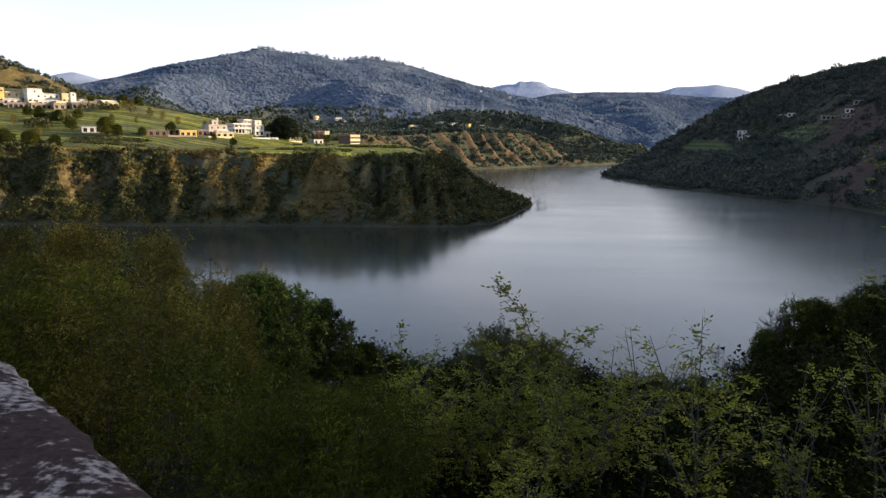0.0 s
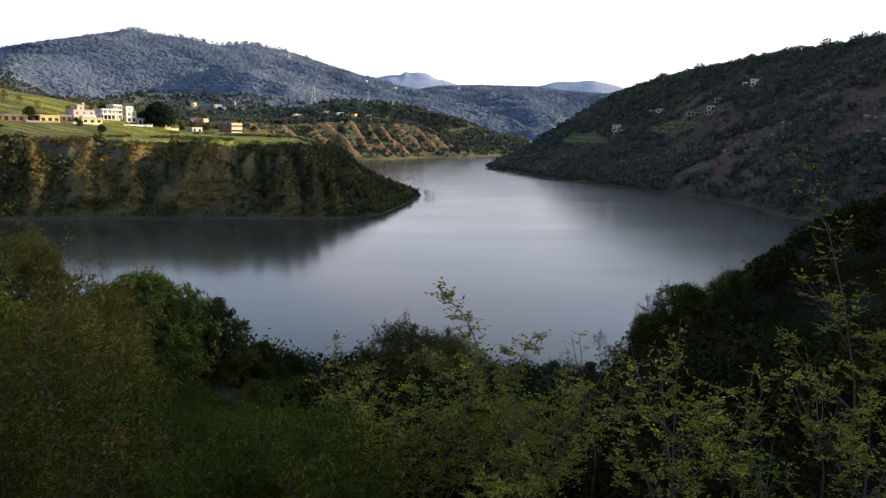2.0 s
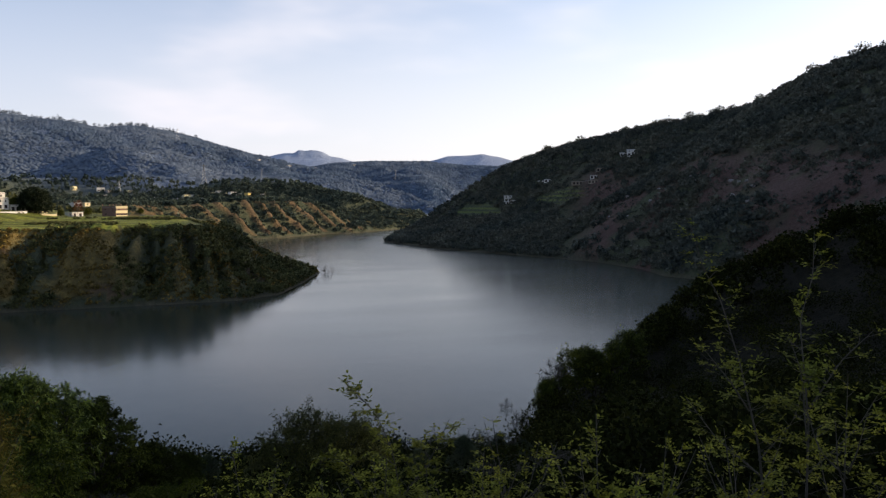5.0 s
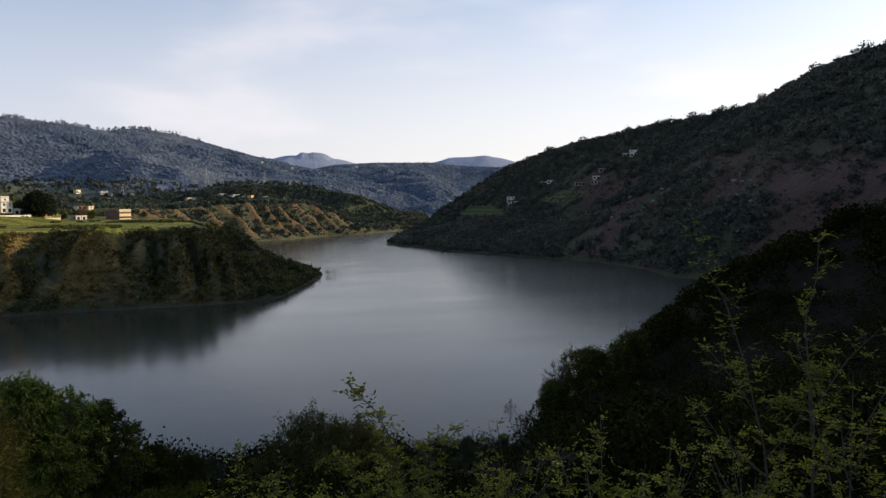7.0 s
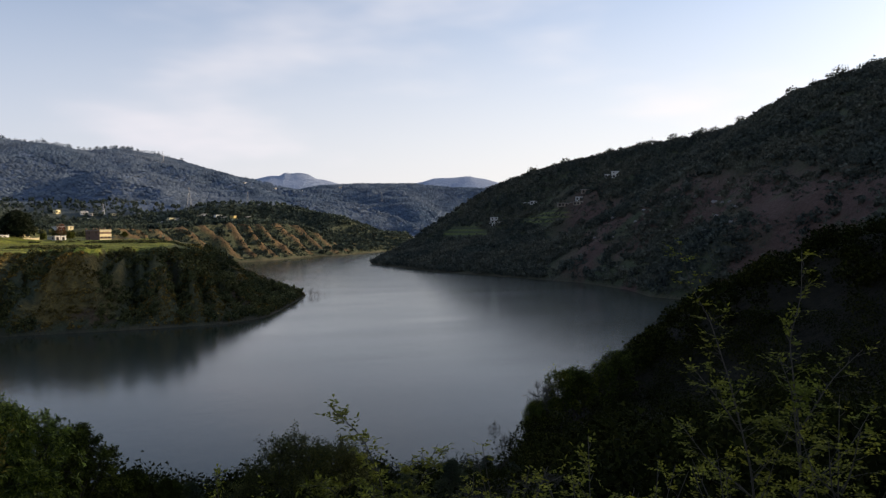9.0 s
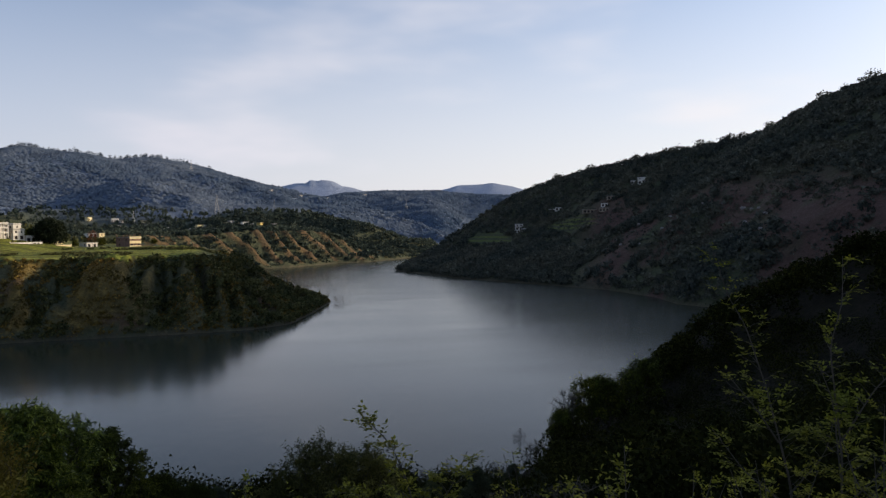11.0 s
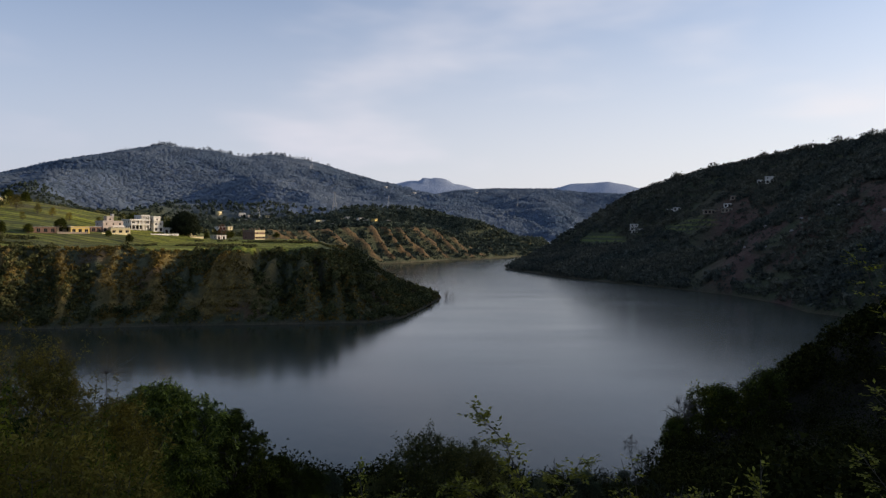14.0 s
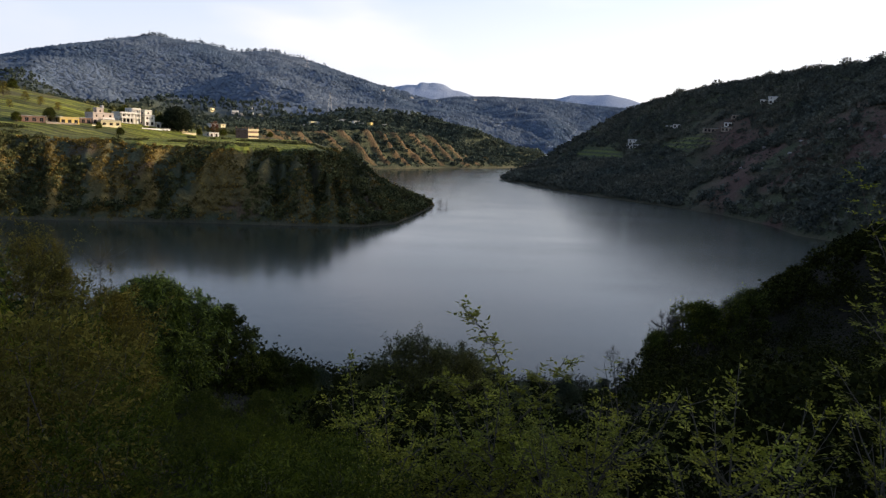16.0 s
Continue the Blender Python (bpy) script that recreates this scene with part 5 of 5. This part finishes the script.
TIN = surface("weathered_tin_roof", (0.28, 0.29, 0.31), (0.45, 0.46, 0.48), 0.8, 0.55, 0.0, 6.0, 0.3)
DOOR = surface("brown_painted_door", (0.10, 0.06, 0.04), (0.18, 0.11, 0.07), 2.0, 0.7)
STEEL = surface("galvanised_steel", (0.25, 0.26, 0.27), (0.42, 0.43, 0.44), 0.8, 0.5, 0.0, 6.0, 0.6)


def make_glass():
    m, n, l, b, out = material("dark_window_glass", 0.12)
    b.inputs["Base Color"].default_value = (0.015, 0.018, 0.022, 1)
    return m


GLASS = make_glass()
PANE = mesh_from("window_pane", *box(-0.5, 0.5, -0.03, 0.03, 0, 1.0), GLASS)
FRAME = mesh_from("window_frame", *join(box(-0.5, -0.44, -0.06, -0.035, 0, 1), box(0.44, 0.5, -0.06, -0.035, 0, 1), box(-0.44, 0.44, -0.06, -0.035, 0.93, 1), box(-0.44, 0.44, -0.06, -0.035, 0, 0.07), box(-0.03, 0.03, -0.06, -0.035, 0.07, 0.93)), DOOR)
LEAF_OF_DOOR = mesh_from("door_leaf", *box(-0.5, 0.5, -0.03, 0.03, 0, 2.05), DOOR)


def house(name, x, y, turn, blocks, wall, label, roof=None, group="", door=True, spacing=3.3, high=3.0, sink=0.3):
    """A flat-roofed house: blocks are (x0, y0, width, depth, floor height, storeys)."""
    root = tagged(new(name), label, "house", group)
    dice = random.Random(int(abs(x) * 7 + abs(y) * 3))
    root.matrix_basis = pose(x, y, z_at(x, y) - sink, 0, 0, turn)
    th = 0.24
    for bi, (x0, y0, w, d, z0, storeys) in enumerate(blocks):
        cells, panes = [], []
        for side in range(4):
            L = w if side % 2 == 0 else d - 2 * th
            strip = []
            for fl in range(storeys):
                porch = side == 0 and fl == 0 and z0 == 0 and w > 5
                gap = spacing * (0.85 if porch else dice.choice((0.9, 1.0, 1.35)))
                n = max(1, int(L / gap))
                c = [((k + 0.5) * L / n, dice.choice((0.45, 0.5, 0.65)) if not porch else 0.95) for k in range(n) if porch or dice.random() < 0.8]
                sill, head = (0.08, 2.3) if porch else (dice.choice((0.9, 1.05)), 2.25)
                b = z0 + fl * high
                base = b - (0.8 if fl == 0 and z0 == 0 else 0)
                strip.append(box(0, L, 0, th, base, b + sill))
                strip.append(box(0, L, 0, th, b + head, b + high))
                edges = [0] + [v for m, hw in c for v in (m - hw, m + hw)] + [L]
                for k in range(0, len(edges), 2):
                    if edges[k + 1] - edges[k] > 0.02:
                        strip.append(box(edges[k], edges[k + 1], 0, th, b + sill, b + head))
                panes += [(side, m, b + sill, 2 * hw, head - sill) for m, hw in c]
            v, f = join(*strip)
            turn_m = [(1, 0, x0, 0, 1, y0), (0, -1, x0 + w, 1, 0, y0 + th), (-1, 0, x0 + w, 0, -1, y0 + d), (0, 1, x0, -1, 0, y0 + d - th)][side]
            a, b2, e, c2, d2, f2 = turn_m
            v = np.stack([a * v[:, 0] + b2 * v[:, 1] + e, c2 * v[:, 0] + d2 * v[:, 1] + f2, v[:, 2]], -1)
            cells.append((v, f))
            for s_, m, zb, pw, ph in [p for p in panes if p[0] == side]:
                px, py = a * m + b2 * 0.14 + e, c2 * m + d2 * 0.14 + f2
                ob = new("window", PANE)
                ob.parent = root
                ob.matrix_basis = pose(px, py, zb, 0, 0, (0, 90, 180, 270)[side]) @ Matrix.Diagonal((pw, 1, ph, 1))
                fr = new("window_frame", FRAME)
                fr.parent = ob
        part("wall", join(*cells), wall, root)
        top = z0 + storeys * high
        part("roof", join(box(x0 - 0.45, x0 + w + 0.45, y0 - 0.45, y0 + d + 0.45, top, top + 0.18)), roof or SLAB, root)
        if roof is None:
            rim = [box(x0, x0 + w, y0, y0 + 0.15, top + 0.18, top + 0.7), box(x0, x0 + w, y0 + d - 0.15, y0 + d, top + 0.18, top + 0.7),
                   box(x0, x0 + 0.15, y0 + 0.15, y0 + d - 0.15, top + 0.18, top + 0.7), box(x0 + w - 0.15, x0 + w, y0 + 0.15, y0 + d - 0.15, top + 0.18, top + 0.7)]
            part("parapet", join(*rim), wall, root)
    if door:
        x0, y0, w, d, z0, storeys = blocks[0]
        ob = new("door", LEAF_OF_DOOR)
        ob.parent = root
        ob.matrix_basis = pose(x0 + w - 0.03, y0 + d * 0.5, 0, 0, 0, 90) @ pose(0, -0.07, 0)
    return root


def posts(root, spots, z, h, mat):
    for x, y in spots:
        part("post", box(x - 0.2, x + 0.2, y - 0.2, y + 0.2, z, z + h), mat, root)


def veranda(root, x0, x1, y, levels, deep):
    """Open galleries before a front: a slab, a low rail and pillars at each level."""
    last = 0.0
    for z in levels:
        part("balcony", join(box(x0, x1, y - deep, y, z - 0.16, z), box(x0, x1, y - deep, y - deep + 0.12, z, z + 0.75)), WHITE, root)
        n = max(2, round((x1 - x0) / 2.8) + 1)
        posts(root, [(x0 + 0.21 + (x1 - x0 - 0.42) * k / (n - 1), y - deep + 0.215) for k in range(n)], last, z - 0.16 - last, WHITE)
        last = z + 0.003


def village():
    g1 = "houses on the plateau"
    house("brick_house", -203, 386, 42, [(-7, -3, 14, 6, 0, 1)], BRICK, "long low house of red-brown brick beside the fields", SLAB, g1)
    house("yellow_house", -190, 401, 45, [(-5, -3, 10, 6, 0, 1)], YELLOW, "low yellow-plastered house with a flat roof", None, g1)
    h = house("plaster_house", -182, 425, 48, [(-7, -5, 12, 10, 0, 2), (-3, -1, 4, 4, 5.8, 1)], PINK, "two-storey faded plaster house with a stair room on its roof", None, g1, True, 2.6, 2.9)
    veranda(h, -2, 5, -5.02, (2.9,), 1.6)
    tank = part("water_tank", tube([(1, 1, 9.2), (1, 1, 9.4), (1, 1, 10.6), (1, 1, 10.8)], (0.9, 1.0, 1.0, 0.3), 12), SLAB, h, "grey rooftop water tank", True)
    house("compound_house", -174, 419, 40, [(-6, -2, 11, 5, 0, 1)], CREAM, "low cream-plastered outbuilding in front of white houses", None, g1)
    h = house("balcony_house", -179, 455, 50, [(-7, -5, 8, 10, 0, 2), (1.003, -4, 5, 8, 0, 3)], WHITE, "three-storey white house with open pillared balconies", None, g1, True, 2.2, 2.8)
    veranda(h, -7, 1, -5.02, (2.8, 5.6), 2.2)
    veranda(h, 1, 6, -4.02, (2.8, 5.6, 8.4), 1.8)
    house("white_tower_house", -169.5, 462, 55, [(-3.5, -3.5, 7, 7, 0, 2), (-3.5, -3.5, 5, 5, 6, 1)], WHITE, "narrow three-storey white house", None, g1)
    house("low_white_house", -162, 469, 50, [(-6, -3, 9, 6, 0, 1)], WHITE, "low white house with a flat roof", None, g1)
    house("low_white_house", -153, 478, 50, [(-5, -2, 9, 5, 0, 1)], CREAM, "low pale house with a flat roof", None, g1)
    h = house("unfinished_house", -111, 486, 52, [(-5.5, -8, 8.5, 13, 0, 2)], BRICK, "two-storey house of bare brick with unfinished columns on its roof", None, g1)
    part("front_plaster", join(box(-5.7, 3.2, -8.09, -8.005, -0.5, 0.94), box(-5.7, 3.2, -8.09, -8.005, 2.26, 3.94), box(-5.7, 3.2, -8.09, -8.005, 5.26, 6.7)), CREAM, h, "cream plaster on the front wall")
    posts(h, ((-5.2, -7.7), (-1.5, -7.7), (2.6, -7.7), (-5.2, -2), (2.6, -2), (-5.2, 4.6), (2.6, 4.6)), 6.18, 1.7, BRICK)
    for k, (x, y, w, turn, m, word) in enumerate(((-190, 394, 16, 50, MUD, "mud"), (-174, 412, 16, 52, CREAM, "cream"), (-158, 447, 20, 55, WHITE, "white"), (-145, 470, 10, 50, CREAM, "cream"))):
        wall = tagged(new("compound_wall"), "low %s-coloured plastered compound wall beside the fields" % word, "wall", "compound walls")
        wall.matrix_basis = pose(x, y, z_at(x, y) - 0.4, 0, 0, turn)
        part("wall", box(-w / 2, w / 2, -0.12, 0.12, 0, 1.25), m, wall)
        part("coping", box(-w / 2 - 0.05, w / 2 + 0.05, -0.18, 0.18, 1.25, 1.33), SLAB, wall)
        posts(wall, ((-w / 2 + 0.2, -0.003), (0, -0.003), (w / 2 - 0.2, -0.003)), 1.33, 0.3, m)
    house("shed", -197, 398, 47, [(-4, -2.5, 8, 5, 0, 1)], MUD, "dark mud-walled shed beside a yellow house", TIN, g1)
    house("shed", -187, 414, 48, [(-3, -2.5, 6, 5, 0, 1)], BRICK, "small brick shed between the houses", TIN, g1)
    g2 = "houses of the hill village"
    house("tall_yellow_house", -346, 447, 48, [(-7, -6, 12, 10, 0, 3), (-4, -3, 5, 5, 9, 1)], YELLOW, "four-storey yellow house on the hillside", None, g2)
    house("large_white_house", -322, 460, 50, [(-9, -5, 9, 9, 0, 3), (0.2, -4, 11, 8, 0, 2)], WHITE, "large white house in two blocks on the hillside", None, g2)
    house("white_tower", -301, 464, 50, [(-1.6, -1.6, 3.2, 3.2, 0, 3)], WHITE, "slim white water tower", None, g2, False, 3.3, 2.6)
    for k, (x, y, w, d, st, m) in enumerate(((-335, 449, 11, 7, 1, WHITE), (-312, 452, 12, 7, 1, WHITE), (-303, 454, 9, 7, 1, CREAM), (-295, 459, 8, 6, 1, WHITE), (-289, 463, 8, 6, 1, YELLOW), (-279, 470, 14, 7, 1, WHITE),
                                             (-324, 440, 12, 5, 1, MUD), (-309, 441, 12, 5, 1, MUD), (-298, 446, 11, 5, 1, MUD), (-289, 452, 9, 5, 1, MUD), (-340, 456, 9, 7, 2, CREAM), (-331, 466, 10, 7, 2, WHITE), (-308, 470, 9, 6, 2, CREAM), (-296, 470, 8, 6, 1, WHITE), (-317, 446, 8, 5, 1, CREAM), (-283, 461, 8, 5, 1, MUD), (-272, 463, 7, 5, 1, CREAM), (-338, 436, 11, 5, 1, MUD))):
        word = {WHITE: "white", CREAM: "cream", YELLOW: "yellow", MUD: "mud-and-stone"}[m]
        house("village_house", x, y, 42 + 7 * (k % 3), [(-w / 2, -d / 2, w, d, 0, st)], m, "low %s village house with a flat roof" % word, None, g2)
    house("hut", -232, 373, 35, [(-5, -2.5, 10, 5, 0, 1)], WHITE, "small white hut among trees below the village", TIN, g2)
    g3 = "distant houses"
    for k, (x, y, w, st, m) in enumerate(((-114, 1218, 12, 2, WHITE), (-104, 1214, 9, 1, CREAM), (-78, 1206, 13, 1, WHITE), (-68, 1204, 9, 2, YELLOW), (-158, 1218, 10, 1, WHITE), (-183, 1214, 11, 1, WHITE), (-170, 1216, 8, 1, CREAM),
                                          (-223, 1247, 12, 1, WHITE), (-44, 1205, 9, 1, WHITE), (-251, 1236, 10, 1, WHITE), (-148, 811, 9, 1, MUD), (-196, 711, 10, 1, WHITE), (-210, 779, 9, 1, CREAM), (-307, 1261, 11, 2, WHITE),
                                          (-137, 492, 8, 1, WHITE), (94, 2560, 14, 1, WHITE), (234, 2580, 14, 1, WHITE), (0, 1965, 12, 1, WHITE), (427, 2480, 14, 1, CREAM), (-77, 1895, 12, 1, WHITE))):
        word = {WHITE: "white", CREAM: "cream", YELLOW: "yellow", MUD: "mud-walled"}[m]
        house("distant_house", x, y, 30 + 11 * (k % 4), [(-w / 2, -3.5, w, 7, 0, st)], m, "distant %s house among trees" % word, SLAB, g3)
    for k, (x, y, w, st, m) in enumerate(((-177, 1211, 9, 1, WHITE), (-166, 1212, 12, 2, CREAM), (-153, 1197, 8, 1, WHITE), (-139, 1192, 10, 1, WHITE), (-121, 1221, 13, 1, CREAM), (-93, 1207, 11, 2, WHITE), (-84, 1201, 8, 1, WHITE),
                                          (-46, 1190, 10, 1, CREAM), (-320, 1306, 12, 2, WHITE), (-308, 1303, 8, 1, WHITE), (-273, 1304, 10, 1, CREAM), (-229, 1199, 9, 1, WHITE), (-212, 1226, 8, 1, CREAM), (-176, 641, 7, 1, WHITE), (-170, 642, 5, 1, CREAM), (-362, 1301, 10, 2, CREAM))):
        word = {WHITE: "white", CREAM: "cream"}[m]
        house("distant_house", x, y, 25 + 13 * (k % 4), [(-w / 2, -3.5, w, 6, 0, st)], m, "distant %s house in the valley" % word, SLAB, g3)
    g4 = "houses on the shaded hill"
    for k, (x, y, w, d, st, m, r) in enumerate(((225, 681, 6, 5, 1, WHITE, TIN), (219, 687, 6, 5, 1, WHITE, TIN), (222.5, 692, 8, 5, 2, WHITE, TIN), (258, 688, 8, 5, 1, WHITE, TIN), (263, 683, 7, 5, 1, WHITE, TIN),
                                                (270, 616, 16, 5, 1, MUD, SLAB), (277, 603, 9, 5, 1, MUD, SLAB), (281, 611, 6, 5, 1, WHITE, SLAB), (292, 615, 12, 5, 1, MUD, SLAB), (317, 619, 9, 6, 1, WHITE, TIN), (320, 613, 7, 6, 2, WHITE, TIN))):
        word = "whitewashed" if m == WHITE else "mud-walled"
        house("hillside_house", x, y, -28 + 8 * (k % 3), [(-w / 2, -d / 2, w, d, 0, st)], m, "small %s house on the shaded hillside" % word, r, g4, sink=0.9)


village()

# ---- pylons ----


def pylon(x, y, h, turn, label="lattice steel power pylon on the ridge"):
    root = tagged(new("power_pylon"), label, "pylon", "power pylons")
    root.matrix_basis = pose(x, y, z_at(x, y) - 0.3, 0, 0, turn)
    b, t, r = h * 0.11, h * 0.018, h * 0.006
    corner = ((-1, -1), (1, -1), (1, 1), (-1, 1))
    at = lambda c, f: (c[0] * (b + (t - b) * min(1, f * 1.25)), c[1] * (b + (t - b) * min(1, f * 1.25)), h * f)
    for c in corner:
        part("leg", tube([at(c, 0), at(c, 0.4), at(c, 0.8), at(c, 1)], (r, r, r, r * 0.7), 4), STEEL, root)
    braces = []
    for k in range(8):
        f0, f1 = k / 8, (k + 1) / 8
        for i in range(4):
            c, d = corner[i], corner[(i + 1) % 4]
            braces += [tube([at(c, f0), at(d, f1)], (r * 0.6, r * 0.6), 3), tube([at(d, f0), at(c, f1)], (r * 0.6, r * 0.6), 3)]
    part("bracing", join(*braces), STEEL, root)
    for f in (0.7, 0.82, 0.94):
        w = h * 0.14
        part("crossarm", join(tube([(-w, 0, h * f), (0, 0, h * (f + 0.02)), (w, 0, h * f)], (r * 0.5, r * 1.2, r * 0.5), 4)), STEEL, root)
    return root


for x, y, h, r in ((-147, 1292, 40, 20), (-47, 1283, 23, 35), (-288, 1300, 21, 10), (330, 2185, 30, 40), (-300, 2050, 34, 10)):
    pylon(x, y, h, r)

# ---- trees on the plateau ----


def plateau_trees():
    dome = tree("dome_tree", 16.0, 8.4, 141, DOME_LEAF, 80, 60, 5, (1.0, 0.75), 0.2, 0.2, 0.6, label="huge dome-shaped dark evergreen tree in the fields", category="tree")
    place(dome, -153.2, 471, 1.0, 0, 0.4)
    field_tree = tree("field_tree", 9, 4.0, 142, LEAF_DARK, 26, 34, 8, (0.42, 0.28), 0.2, 0.22, 0.25, label="dark leafy tree beside the village fields", category="tree", group="trees in the fields")
    spots = ((-218, 364, 1.25), (-214, 368, 0.8), (-243, 372, 0.8), (-268, 398, 0.8), (-262, 408, 0.7), (-283, 402, 0.9), (-296, 410, 0.75), (-252, 384, 0.7), (-205, 378, 0.6), (-197, 396, 0.85), (-183, 462, 1.0), (-166, 476, 0.8),
             (-141, 478, 0.5), (-258, 330, 1.0), (-249, 326, 1.1), (-240, 331, 0.9), (-231, 322, 1.0), (-222, 326, 0.8), (-272, 340, 0.9), (-131, 500, 0.6), (-120, 505, 0.6), (-98, 500, 0.5), (-158, 392, 0.55), (-270, 474, 0.9), (-262, 480, 0.8),
             (-312, 476, 0.8), (-335, 470, 0.8), (-292, 470, 0.7), (-172, 398, 0.45))
    for k, (x, y, sc) in enumerate(spots):
        place(field_tree if k == 0 else copy_thing(field_tree, Matrix()), x, y, sc, 47 * k, 0.3)
    pale = tree("thin_tree", 8, 3.0, 143, LEAF_BROWN, 16, 24, 6, (0.3, 0.16), 0.2, 0.3, 0.14, label="thin half-bare tree on the village slope", category="tree", group="thin trees by the village")
    for k, (x, y, sc) in enumerate(((-246, 440, 1.3), (-232, 438, 0.9), (-222, 436, 0.8), (-209, 430, 0.8), (-256, 452, 0.9), (-238, 404, 0.7), (-226, 410, 0.7), (-274, 430, 0.8), (-196, 440, 0.7), (-246, 348, 0.9), (-286, 384, 0.8))):
        place(pale if k == 0 else copy_thing(pale, Matrix()), x, y, sc, 61 * k, 0.3)
    red = foliage("russet_leaves", (0.16, 0.05, 0.03), (0.24, 0.08, 0.04), (0.3, 0.12, 0.06), 0.3, 0.3)
    place(tree("russet_tree", 11, 3.2, 144, red, 12, 22, 4, (0.4, 0.22), 0.1, 0.5, 0.16, label="tall thin tree with russet leaves", category="tree"), -133, 486, 1.0, 0, 0.3)


plateau_trees()
